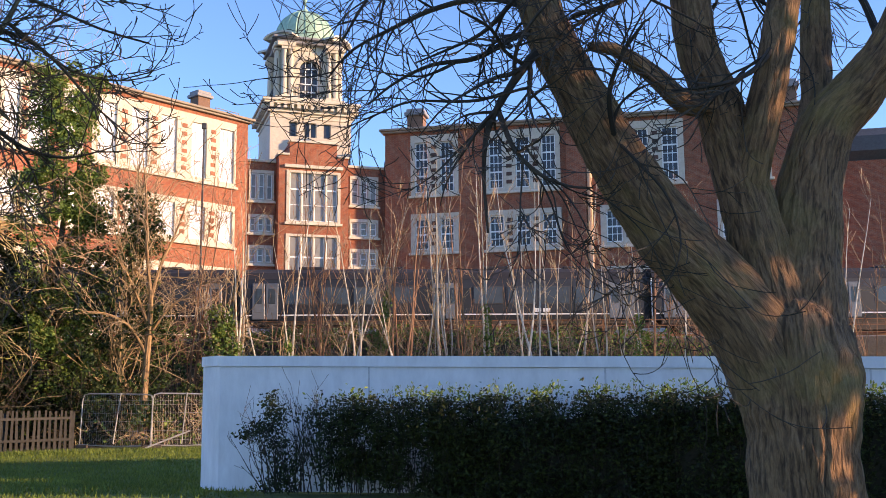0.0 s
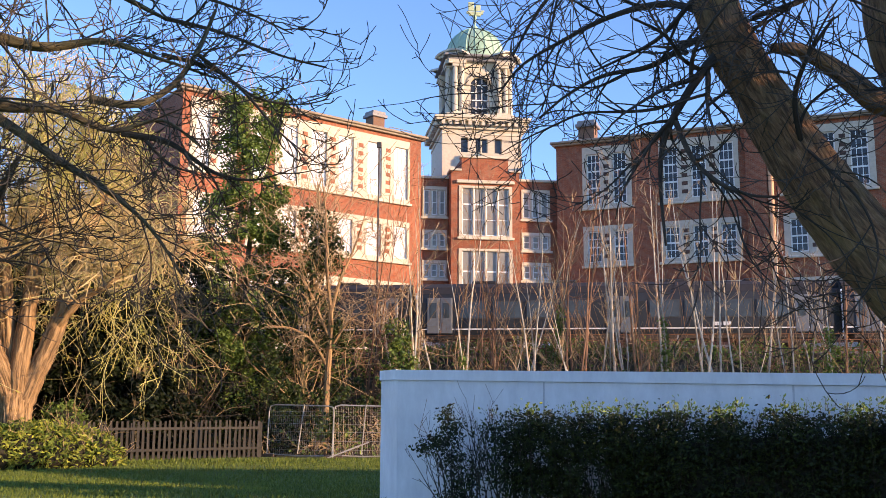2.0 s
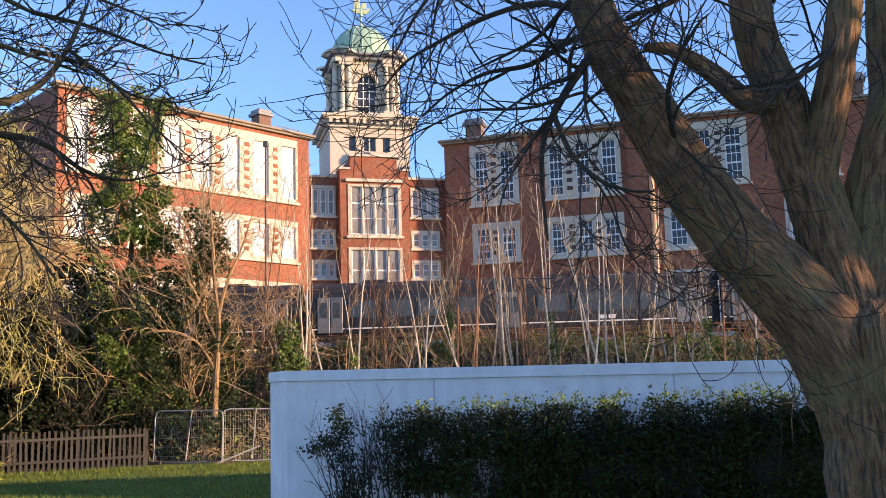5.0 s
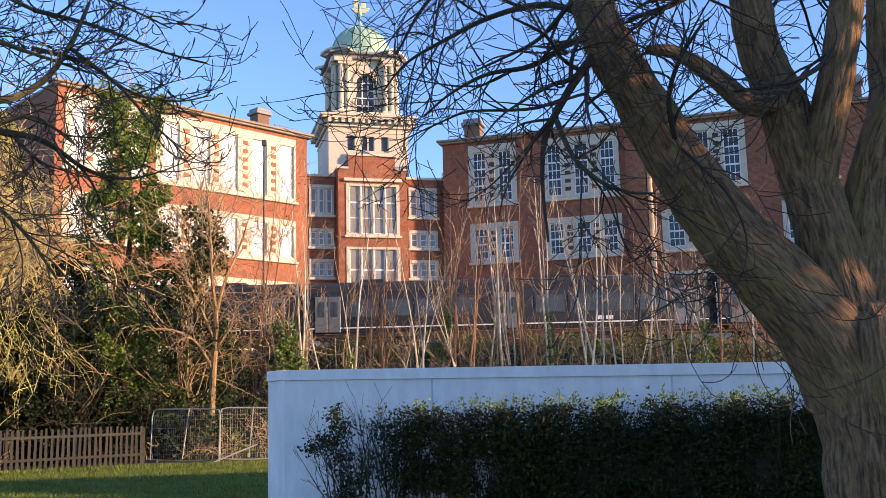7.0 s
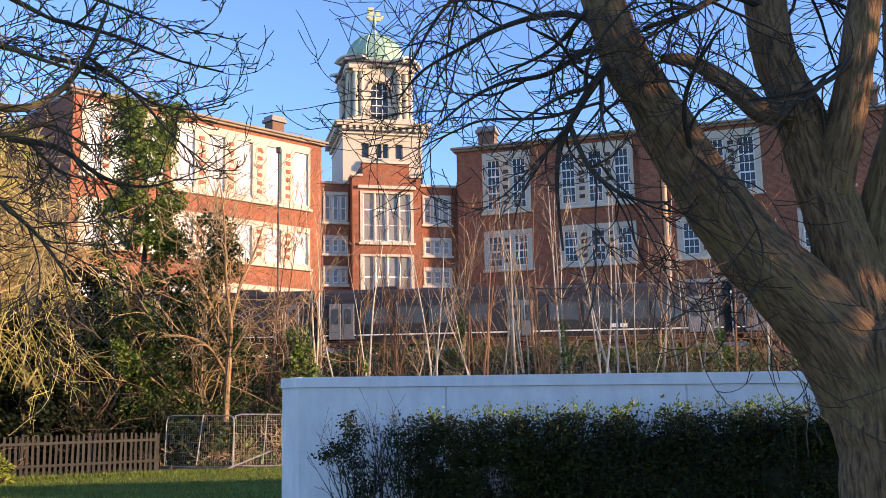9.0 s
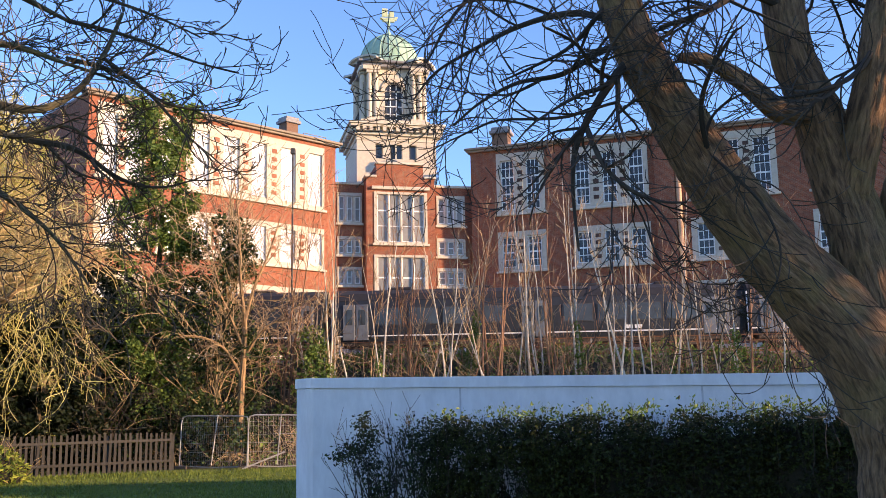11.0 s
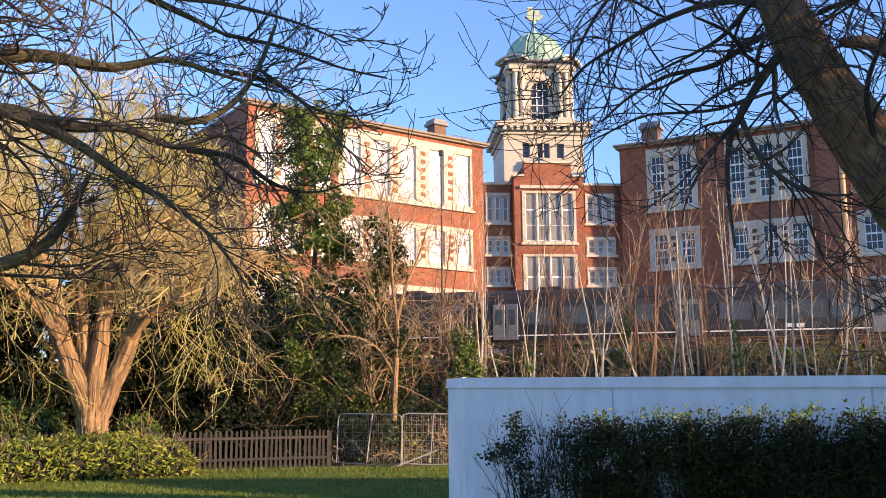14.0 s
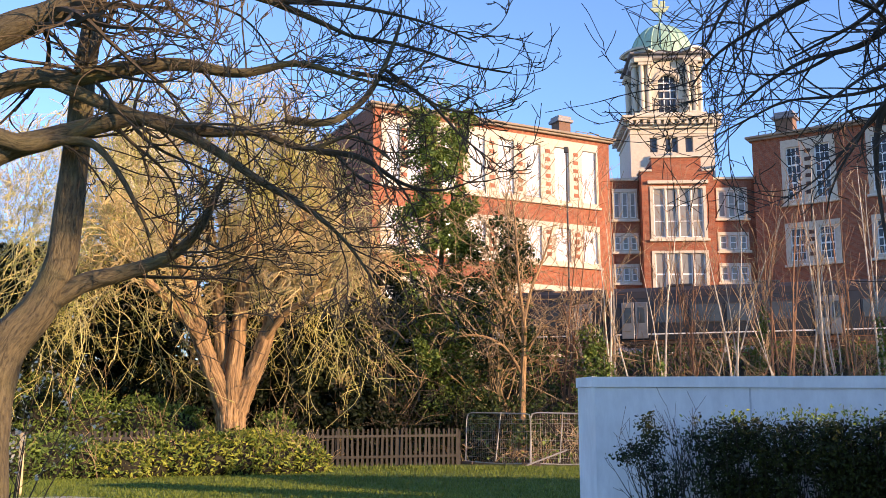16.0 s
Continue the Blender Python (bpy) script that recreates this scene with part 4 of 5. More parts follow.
    tagged(part("stem_growth", s.pair(), TWIG_DARK, t), kind="stuff")
    return t


hedge("clipped_hedge", "dark evergreen clipped hedge growing against the white wall", WL @ pose(2.75, -0.75, 0), 17.0, 1.15, 1.56, 1750, 3, 1.3)


def sparse_shrub():
    rng = random.Random(8)
    t = thing("sparse_shrub", "straggly half-bare shrub at the end of the hedge", "shrub", WL @ pose(1.95, -0.75, 0))
    w, s, ends = Wood(), Wood(0.0035), []
    for i in range(44):
        sprout(s, rng, Vector((rng.uniform(-0.3, 1.0), rng.uniform(-0.3, 0.3), 0)), Vector((rng.gauss(-0.05, 0.2), rng.gauss(0, 0.15), 1)), rng.uniform(0.8, 1.4), 0.012, 0, [((3, 5), 0.4, 30, 0.05, 0.02, 6), (2, 0.5, 30, 0.08, 0.05, 4), (0, 0, 0, 0.1, 0.05, 3)], ends)
    # one leafy shoot leans out, with a tuft at its tip and a thick clump at half height
    for cx, cz, rx, rz, n in ((-0.22, 1.42, 0.12, 0.14, 150), (-0.12, 1.2, 0.2, 0.16, 330), (-0.34, 0.98, 0.26, 0.14, 380), (-0.62, 0.86, 0.16, 0.09, 170), (-0.1, 0.72, 0.2, 0.16, 230), (0.05, 0.3, 0.3, 0.28, 420), (-0.15, 0.1, 0.3, 0.14, 240), (0.45, 0.55, 0.3, 0.35, 190), (0.7, 1.1, 0.25, 0.3, 210)):
        for i in range(n):
            v = Vector((cx + rng.gauss(0, rx * 0.5), rng.gauss(-0.1, 0.16), max(0.02, cz + rng.gauss(0, rz * 0.55))))
            w.leaf(v, 0.066, rng, 0.5)
    part("stem_growth", s.pair(), TWIG_DARK, t)
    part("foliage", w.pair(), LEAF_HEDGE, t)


sparse_shrub()

# unseen house added off to the side, whose shadow lies over the lawn
house = thing("brick_house", "unseen two-storey brick house, pitched tile roof, added to shade the lawn", "house", pose(27, 8.5, 0))
part("wall", boxes((0, 9, 0, 8.2, -0.2, 5.5)), BRICK, house)
rf = bmesh.new()
r = [rf.verts.new(c) for c in ((-0.4, -0.4, 5.5), (9.4, -0.4, 5.5), (9.4, 8.6, 5.5), (-0.4, 8.6, 5.5), (1.6, 4.1, 7.6), (7.4, 4.1, 7.6))]
for q in ((0, 1, 5, 4), (1, 2, 5), (2, 3, 4, 5), (3, 0, 4), (3, 2, 1, 0)):
    rf.faces.new([r[k] for k in q])
part("roof", rf, ROOF_TILE, house)
part("chimney", boxes((2.6, 3.4, 2.7, 3.5, 6.3, 8.0), bevel=0.03), BRICK, house)
for x0 in (1.2, 4.0, 6.6):
    for z0 in (0.9, 3.2):
        part("window", boxes((x0, x0 + 1.3, -0.03, 0.05, z0, z0 + 1.3)), GLASS_DARK, house)
# ---- trees ----
def on_ground(az, dist):
    p = bearing(az, 0, dist)
    return Vector((p.x, p.y, level(p.x, p.y)))


def limb(w, ctrl, sides=12, lumpy=0.05, per=6, furrow=0.0):
    """A stout limb through places given as bearing, rise, distance, radius."""
    pts, rad = smooth_line([(*bearing(a, r, d), rr) for a, r, d, rr in ctrl], per)
    w.tube(pts, rad, sides, lumpy, furrow)
    return pts, rad


def bough(t, material, ctrl, sides=12, lumpy=0.05, per=6, furrow=0.0):
    """A limb of its own under a tree."""
    w = Wood()
    line = limb(w, ctrl, sides, lumpy, per, furrow)
    part("bough", w.pair(), material, t, smooth=True)
    return line


def clothe(w, rng, line, every, length, spec, away, start=0.15, size=0.35):
    """Side branches along a limb, leaning towards the way given."""
    pts, rad = line
    n = len(pts)
    for i in range(every):
        f = rng.uniform(start, 0.99) * (n - 1)
        k = int(f)
        q = pts[k].lerp(pts[min(k + 1, n - 1)], f - k)
        axis = (pts[min(k + 1, n - 1)] - pts[max(0, k - 1)]).normalized()
        d = (axis * rng.uniform(0.2, 0.9) + Vector((rng.gauss(0, 0.5), rng.gauss(0, 0.5), rng.gauss(0, 0.5))) + Vector(away)).normalized()
        sprout(w, rng, q, d, length * rng.uniform(0.5, 1.25), max(0.008, min(0.03, rad[k] * size)), 0, spec)


def near_tree_right():
    rng = random.Random(21)
    t = thing("broad_bare_tree", "big bare tree with furrowed bark forking low into several limbs", "tree")
    w = Wood()
    limb(w, [(30.6, -0.235, 7.5, 0.5), (30.55, -0.19, 7.5, 0.41), (30.5, -0.12, 7.5, 0.385), (30.4, -0.04, 7.5, 0.40), (30.2, 0.02, 7.5, 0.44), (30.1, 0.05, 7.55, 0.40), (30.05, 0.065, 7.6, 0.28)], 150, 0.09, 22, 0.020)
    a = bough(t, BARK_OAK, [(29.4, 0.0, 7.45, 0.34), (27.9, 0.06, 7.35, 0.31), (26.0, 0.105, 7.3, 0.275), (23.4, 0.163, 7.25, 0.24), (21.0, 0.232, 7.2, 0.215), (18.6, 0.318, 7.15, 0.19), (16.9, 0.385, 7.1, 0.165), (16.0, 0.45, 7.1, 0.15), (14.8, 0.56, 7.1, 0.12), (13.5, 0.68, 7.2, 0.08)], 110, 0.07, 22, 0.015)
    b = bough(t, BARK_OAK, [(29.8, 0.03, 7.5, 0.33), (28.9, 0.12, 7.45, 0.23), (28.2, 0.187, 7.45, 0.20), (27.1, 0.276, 7.45, 0.178), (25.9, 0.35, 7.45, 0.15), (25.6, 0.42, 7.5, 0.15), (25.3, 0.56, 7.6, 0.12), (24.5, 0.75, 7.8, 0.07)], 100, 0.07, 22, 0.014)
    c = bough(t, BARK_OAK, [(28.4, 0.2, 7.4, 0.14), (29.1, 0.25, 7.35, 0.135), (30.0, 0.31, 7.3, 0.125), (30.9, 0.385, 7.3, 0.115), (31.6, 0.46, 7.3, 0.10), (32.6, 0.62, 7.3, 0.07)], 70, 0.07, 22, 0.010)
    d = bough(t, BARK_OAK, [(30.6, 0.05, 7.6, 0.36), (31.1, 0.12, 7.65, 0.28), (31.6, 0.19, 7.7, 0.24), (32.7, 0.25, 7.75, 0.21), (34.6, 0.285, 7.8, 0.19), (36.5, 0.33, 7.8, 0.16), (39.0, 0.42, 7.9, 0.12), (42.0, 0.55, 8.0, 0.07)], 100, 0.07, 22, 0.014)
    e = bough(t, BARK_OAK, [(31.9, 0.21, 7.8, 0.17), (32.3, 0.28, 7.9, 0.12), (32.5, 0.35, 8.0, 0.11), (32.8, 0.43, 8.1, 0.10), (33.4, 0.6, 8.2, 0.06)], 60, 0.07, 20, 0.009)
    g = bough(t, BARK_OAK, [(26.9, 0.285, 7.4, 0.10), (25.0, 0.292, 7.2, 0.085), (23.2, 0.325, 7.1, 0.07), (21.3, 0.352, 7.0, 0.055), (19.5, 0.36, 6.9, 0.035)], 40, 0.06, 14, 0.005)
    part("trunk", w.pair(), BARK_OAK, t, smooth=True)
    w = Wood(0.0036)
    fine = [((3, 5), 0.6, 42, 0.12, -0.012, 14), ((2, 4), 0.5, 42, 0.14, 0.02, 10), ((0, 1), 0.5, 42, 0.16, 0.06, 6), (0, 0, 0, 0.16, 0.08, 4)]
    # boughs that droop across the sky and in front of the wing
    boughs = [
        [(17.1, 0.37, 7.1, 0.06), (15.7, 0.345, 7.0, 0.05), (14.3, 0.31, 6.9, 0.04), (13.2, 0.272, 6.9, 0.03), (12.9, 0.225, 6.9, 0.018), (13.1, 0.16, 6.9, 0.008)],
        [(17.0, 0.385, 7.1, 0.045), (15.0, 0.375, 7.2, 0.035), (12.5, 0.352, 7.3, 0.028), (9.8, 0.345, 7.3, 0.02), (7.5, 0.325, 7.3, 0.012), (5.8, 0.30, 7.3, 0.006)],
        [(16.6, 0.40, 7.1, 0.045), (13.5, 0.42, 7.3, 0.035), (10.2, 0.41, 7.4, 0.028), (7.2, 0.385, 7.5, 0.02), (4.8, 0.36, 7.5, 0.011), (3.4, 0.33, 7.5, 0.005)],
        [(13.9, 0.29, 6.9, 0.03), (14.8, 0.25, 6.8, 0.024), (16.3, 0.222, 6.7, 0.018), (18.0, 0.208, 6.7, 0.01), (19.5, 0.205, 6.7, 0.005)],
        [(14.9, 0.56, 7.1, 0.06), (11.5, 0.52, 7.4, 0.045), (8.5, 0.47, 7.6, 0.03), (6.0, 0.425, 7.7, 0.018), (4.2, 0.37, 7.7, 0.007)],
        [(21.0, 0.242, 7.1, 0.03), (20.6, 0.30, 6.8, 0.024), (21.4, 0.345, 6.6, 0.018), (23.0, 0.385, 6.5, 0.008)],
        [(25.7, 0.40, 7.4, 0.05), (23.5, 0.42, 7.2, 0.04), (21.0, 0.405, 7.0, 0.03), (18.5, 0.395, 6.9, 0.018)],
        [(30.6, 0.355, 7.3, 0.04), (29.5, 0.325, 7.1, 0.03), (28.0, 0.31, 6.9, 0.02), (26.0, 0.305, 6.8, 0.012), (24.3, 0.305, 6.8, 0.006)],
        [(25.5, 0.44, 7.5, 0.045), (27.5, 0.42, 7.7, 0.035), (29.3, 0.395, 7.9, 0.025), (30.8, 0.375, 8.0, 0.012)],
        [(36.0, 0.32, 7.8, 0.05), (35.0, 0.38, 8.0, 0.04), (33.5, 0.41, 8.2, 0.025), (31.0, 0.42, 8.4, 0.012)],
    ]
    lines = [limb(w, [(a_, r_, d_, 0.004 + 0.62 * q_) for a_, r_, d_, q_ in bb], 7, 0.04) for bb in boughs]
    for ln in lines:
        clothe(w, rng, ln, 9, 1.25, fine, (-0.12, 0, 0.0), 0.1, 0.6)
    for ln, n in ((g, 5), (a, 6), (b, 4), (c, 4), (e, 4), (d, 4)):
        clothe(w, rng, ln, n, 1.0, fine, (-0.2, 0.1, 0.05), 0.72, 0.16)
    part("crown", w.pair(), TWIG_DARK, t, "tangle of thin dark twigs")
    return t


def near_tree_left():
    rng = random.Random(5)
    t = thing("spreading_bare_tree", "bare tree with long level grey-brown limbs spreading over the lawn", "tree")
    w = Wood()
    tr = limb(w, [(-36.2, -0.175, 9.2, 0.34), (-36.2, -0.1, 9.2, 0.255), (-36.2, -0.03, 9.2, 0.225), (-36.0, 0.02, 9.2, 0.205), (-35.3, 0.062, 9.15, 0.18), (-33.8, 0.098, 9.1, 0.15), (-32.9, 0.14, 9.05, 0.13), (-32.6, 0.20, 9.0, 0.12), (-32.4, 0.27, 9.0, 0.11), (-32.2, 0.345, 9.0, 0.095), (-31.6, 0.45, 9.0, 0.07)], 70, 0.06, 14, 0.008)
    bough(t, BARK_GREY, [(-40.6, -0.175, 9.3, 0.34), (-40.5, -0.05, 9.3, 0.28), (-40.4, 0.12, 9.2, 0.26), (-40.4, 0.3, 9.2, 0.22), (-40.6, 0.5, 9.2, 0.14)], 60, 0.06, 14, 0.008)
    lo = bough(t, BARK_GREY, [(-33.2, 0.105, 9.1, 0.10), (-31.6, 0.123, 9.0, 0.085), (-30.0, 0.132, 8.9, 0.072), (-28.3, 0.143, 8.8, 0.06), (-26.6, 0.160, 8.7, 0.048), (-25.3, 0.19, 8.6, 0.035), (-24.3, 0.235, 8.6, 0.018)], 24, 0.08, 10, 0.004)
    m1 = bough(t, BARK_GREY, [(-40.0, 0.2, 9.2, 0.124), (-36.5, 0.243, 9.0, 0.112), (-34.0, 0.262, 8.8, 0.093), (-31.5, 0.28, 8.6, 0.074), (-28.8, 0.292, 8.5, 0.059), (-25.5, 0.283, 8.4, 0.046), (-22.5, 0.285, 8.3, 0.034), (-19.5, 0.27, 8.2, 0.022), (-16.8, 0.285, 8.2, 0.012), (-14.5, 0.26, 8.2, 0.008)], 24, 0.08, 10, 0.004)
    m2 = bough(t, BARK_GREY, [(-40.3, 0.26, 9.2, 0.118), (-36.0, 0.315, 8.9, 0.099), (-33.0, 0.325, 8.7, 0.081), (-30.0, 0.342, 8.5, 0.068), (-27.0, 0.352, 8.4, 0.053), (-23.5, 0.348, 8.3, 0.040), (-20.3, 0.362, 8.2, 0.028), (-17.0, 0.35, 8.2, 0.015), (-13.8, 0.335, 8.2, 0.008)], 24, 0.08, 10, 0.004)
    m3 = bough(t, BARK_GREY, [(-40.5, 0.31, 9.2, 0.153), (-36.5, 0.365, 8.8, 0.132), (-34.0, 0.392, 8.6, 0.111), (-31.0, 0.43, 8.4, 0.085), (-27.0, 0.45, 8.2, 0.060), (-22.0, 0.43, 8.1, 0.034), (-17.0, 0.395, 8.1, 0.013)], 24, 0.08, 10, 0.004)
    m4 = bough(t, BARK_GREY, [(-34.5, 0.325, 8.8, 0.070), (-31.5, 0.305, 8.6, 0.059), (-28.3, 0.288, 8.4, 0.049), (-25.3, 0.268, 8.3, 0.041), (-22.3, 0.235, 8.2, 0.032), (-19.3, 0.205, 8.1, 0.023), (-17.0, 0.17, 8.1, 0.015), (-15.2, 0.125, 8.1, 0.008)], 18, 0.08, 10, 0.003)
    m5 = bough(t, BARK_GREY, [(-40.2, 0.28, 9.1, 0.084), (-35.5, 0.255, 8.8, 0.077), (-33.5, 0.262, 8.7, 0.049), (-31.5, 0.26, 8.6, 0.032), (-29.8, 0.225, 8.5, 0.021), (-28.2, 0.17, 8.5, 0.010)], 18, 0.08, 10, 0.003)
    m6 = bough(t, BARK_GREY, [(-20.8, 0.30, 8.2, 0.04), (-18.2, 0.30, 8.1, 0.033), (-16.2, 0.325, 8.1, 0.028), (-14.9, 0.365, 8.1, 0.022), (-14.0, 0.41, 8.1, 0.014)], 8, 0.05)
    part("trunk", w.pair(), BARK_GREY, t, smooth=True)
    w = Wood(0.0042)
    fine = [((4, 6), 0.5, 44, 0.12, -0.02, 13), ((3, 4), 0.42, 44, 0.16, 0.04, 9), ((0, 2), 0.45, 42, 0.17, 0.09, 6), (0, 0, 0, 0.17, 0.12, 4)]
    for ln, n, st in ((lo, 8, 0.3), (m1, 20, 0.2), (m2, 22, 0.2), (m3, 18, 0.2), (m4, 14, 0.2), (m5, 9, 0.3), (m6, 8, 0.1)):
        clothe(w, rng, ln, int(n * 0.9), 1.4, fine, (0.3, 0, -0.03), st, 0.26)
    # long end boughs reaching over the lawn
    ends = [
        [(-17.0, 0.355, 8.2, 0.022), (-14.0, 0.345, 8.2, 0.017), (-11.5, 0.318, 8.2, 0.012), (-9.0, 0.312, 8.2, 0.008), (-7.0, 0.32, 8.2, 0.004)],
        [(-19.0, 0.268, 8.2, 0.03), (-16.3, 0.262, 8.2, 0.024), (-13.8, 0.235, 8.2, 0.017), (-11.6, 0.228, 8.2, 0.011), (-9.6, 0.238, 8.2, 0.005)],
        [(-17.0, 0.395, 8.1, 0.02), (-13.5, 0.385, 8.1, 0.015), (-10.0, 0.365, 8.1, 0.01), (-7.2, 0.355, 8.1, 0.004)],
        [(-15.0, 0.36, 8.1, 0.018), (-12.3, 0.325, 8.1, 0.014), (-10.2, 0.285, 8.1, 0.01), (-8.6, 0.262, 8.1, 0.005)],
        [(-22.0, 0.43, 8.1, 0.03), (-17.5, 0.43, 8.0, 0.02), (-13.0, 0.415, 8.0, 0.012), (-9.3, 0.39, 8.0, 0.005)],
    ]
    for bb in ends:
        ln = limb(w, bb, 6, 0.04)
        clothe(w, rng, ln, 9, 0.6, fine[1:], (0.2, 0, 0.02), 0.05, 0.6)
    part("crown", w.pair(), TWIG_LEFT, t, "fine spreading twigs")


def willow():
    rng = random.Random(11)
    t = thing("weeping_willow", "sunlit willow with orange-brown forked trunk and drooping golden twigs", "tree")
    w, tw, mid, lv, ends = Wood(), Wood(0.008), Wood(0.012), Wood(), []
    D = 34.3
    base = on_ground(-23.45, D)
    low = (base.z - 1.9) / D
    limb(w, [(-23.4, low, D, 0.72), (-23.4, -0.035, D, 0.52), (-23.45, -0.012, D, 0.5), (-23.5, 0.005, D, 0.46), (-23.5, 0.02, D + 0.1, 0.3), (-23.5, 0.03, D + 0.2, 0.12)], 64, 0.14, 12, 0.05)
    arms = [
        [(-23.5, -0.02, D, 0.26), (-23.95, 0.012, D - 0.1, 0.33), (-24.75, 0.045, D - 0.2, 0.31), (-25.5, 0.082, D - 0.3, 0.27), (-26.1, 0.125, D - 0.5, 0.22), (-26.9, 0.16, D - 0.7, 0.16), (-27.8, 0.20, D - 1, 0.08)],
        [(-23.4, -0.02, D, 0.26), (-23.45, 0.02, D - 0.15, 0.33), (-23.25, 0.065, D + 0.1, 0.28), (-23.05, 0.12, D + 0.3, 0.23), (-22.7, 0.18, D + 0.3, 0.17), (-22.9, 0.24, D + 0.2, 0.1), (-23.4, 0.29, D, 0.05)],
        [(-23.3, -0.02, D, 0.26), (-22.95, 0.008, D - 0.1, 0.33), (-22.2, 0.045, D - 0.1, 0.3), (-21.5, 0.082, D - 0.2, 0.26), (-20.9, 0.13, D - 0.3, 0.2), (-20.2, 0.175, D - 0.5, 0.13), (-19.4, 0.21, D - 0.8, 0.07)],
        [(-23.75, 0.0, D + 0.1, 0.22), (-24.05, 0.05, D + 0.3, 0.25), (-24.5, 0.12, D + 0.6, 0.21), (-25.1, 0.19, D + 1, 0.15), (-25.8, 0.25, D + 1.2, 0.08)],
        [(-25.2, 0.068, D - 0.3, 0.16), (-26.6, 0.10, D - 1, 0.15), (-28.2, 0.125, D - 2, 0.11), (-30.0, 0.16, D - 2.5, 0.06)],
        [(-21.75, 0.07, D - 0.2, 0.16), (-20.6, 0.098, D - 1, 0.13), (-19.1, 0.115, D - 1.6, 0.09), (-18.0, 0.14, D - 2, 0.04)],
        [(-23.0, 0.13, D + 0.3, 0.12), (-21.8, 0.19, D + 0.5, 0.11), (-20.9, 0.25, D + 0.5, 0.05)],
    ]
    lines = [bough(t, BARK_WILLOW, a, 40, 0.14, 12, 0.03) for a in arms]
    part("trunk", w.pair(), BARK_WILLOW, t, smooth=True)
    spec = [((4, 6), 0.6, 45, 0.15, 0.04, 9), ((3, 4), 0.55, 45, 0.2, -0.06, 9), (0, 0, 0, 0.24, -0.08, 7)]
    for ln in lines:
        clothe(mid, rng, ln, 24, 2.5, spec, (0, 0, 0.2), 0.5, 0.4)
    wisp = [((3, 4), 0.4, 38, 0.15, -0.09, 13), (0, 0, 0, 0.2, -0.08, 7)]
    # hanging curtains round the rim of the crown
    for i in range(900):
        a = rng.uniform(0, 2 * math.pi)
        rr = rng.uniform(0.25, 1.0) ** 0.5
        az_, d_ = -26.2 + 9.6 * rr * math.cos(a), D + 3.6 * rr * math.sin(a)
        p = bearing(az_, 0, d_)
        p.z = 1.6 + D * (0.09 + 0.2 * (1 - rr ** 2) + rng.uniform(-0.03, 0.14))
        long = rng.uniform(1.4, 3.6) if rr < 0.75 else rng.uniform(2.2, 5.0)
        if abs(az_ + 23.4) < 5.2 and d_ < D + 1.5:
            p.z, long = max(p.z, 1.6 + D * rng.uniform(0.2, 0.3)), rng.uniform(0.8, 1.6)
        sprout(tw, rng, p, Vector((rng.gauss(0, 0.5), rng.gauss(0, 0.5), -0.35)), long, 0.011, 0, wisp, ends)
    for p in ends:
        if rng.random() < 0.9:
            for k in range(2):
                lv.leaf(p + Vector((rng.gauss(0, 0.05), rng.gauss(0, 0.05), rng.gauss(0, 0.05))), 0.09, rng, 0.35)
    part("crown", mid.pair(), TWIG_ORANGE, t, "orange-brown branches")
    part("hanging_growth", tw.pair(), TWIG_GOLD, t, "drooping golden twigs")
    part("bud_growth", lv.pair(), LEAF_WILLOW, t)


def bare_tree(name, label, az, dist, height, spread, seed, bark, twig, stems=1, lean=0.0, kids=14, ivy=0.0, droop=0.0, fine_r=0.008, girth=1.0, slim=False):
    """A smaller leafless tree or sapling; ivy: how far up its stem is clothed."""
    rng = random.Random(seed)
    base = on_ground(az, dist)
    t = thing(name, label, "tree", Matrix.Translation(base))
    w, tw, lv = Wood(0.012), Wood(fine_r), Wood()
    for s in range(stems):
        a = rng.uniform(0, 6.28)
        foot = Vector((0.25 * s * math.cos(a), 0.25 * s * math.sin(a), -0.15))
        ctrl, r0 = [], girth * (0.012 + height * 0.0048)
        d = Vector((lean + rng.gauss(0, 0.05), rng.gauss(0, 0.04), 1))
        p = foot
        for k in range(7):
            ctrl.append((*p, max(0.006, r0 * (1 - k / 6.6))))
            d = (d + Vector((rng.gauss(0, 0.05), rng.gauss(0, 0.05), 0))).normalized()
            p = p + d * height / 6 * rng.uniform(0.9, 1.08)
        ln = smooth_line(ctrl, 3)
        w.tube(ln[0], ln[1], 6)
        spec = [((3, 5), 0.5, 38, 0.1, 0.05 - droop, 5), (2, 0.5, 35, 0.14, 0.05 - droop, 4), (0, 0, 0, 0.16, 0.05, 3)]
        if slim:
            spec = [((2, 4), 0.42, 26, 0.06, 0.07, 6), (0, 0, 0, 0.09, 0.06, 4)]
        clothe(tw, rng, ln, kids, spread, spec, (0, 0, 0.55 - droop), 0.3 if slim else 0.22, 0.5)
        if ivy:
            n = len(ln[0])
            for i in range(int(1200 * ivy * height / 6)):
                f = rng.random() ** 1.1 * ivy * (n - 1)
                k = int(f)
                q = ln[0][k].lerp(ln[0][min(k + 1, n - 1)], f - k)
                rr = (0.16 + 0.32 * ivy) * (1 - 0.55 * f / (ivy * (n - 1))) * abs(rng.gauss(0.6, 0.45))
                an = rng.uniform(0, 6.28)
                lv.leaf(q + Vector((rr * math.cos(an), rr * math.sin(an), rng.gauss(0, 0.1))), 0.12, rng, 0.8)
    part("trunk", w.pair(), bark, t)
    part("crown", tw.pair(), twig, t)
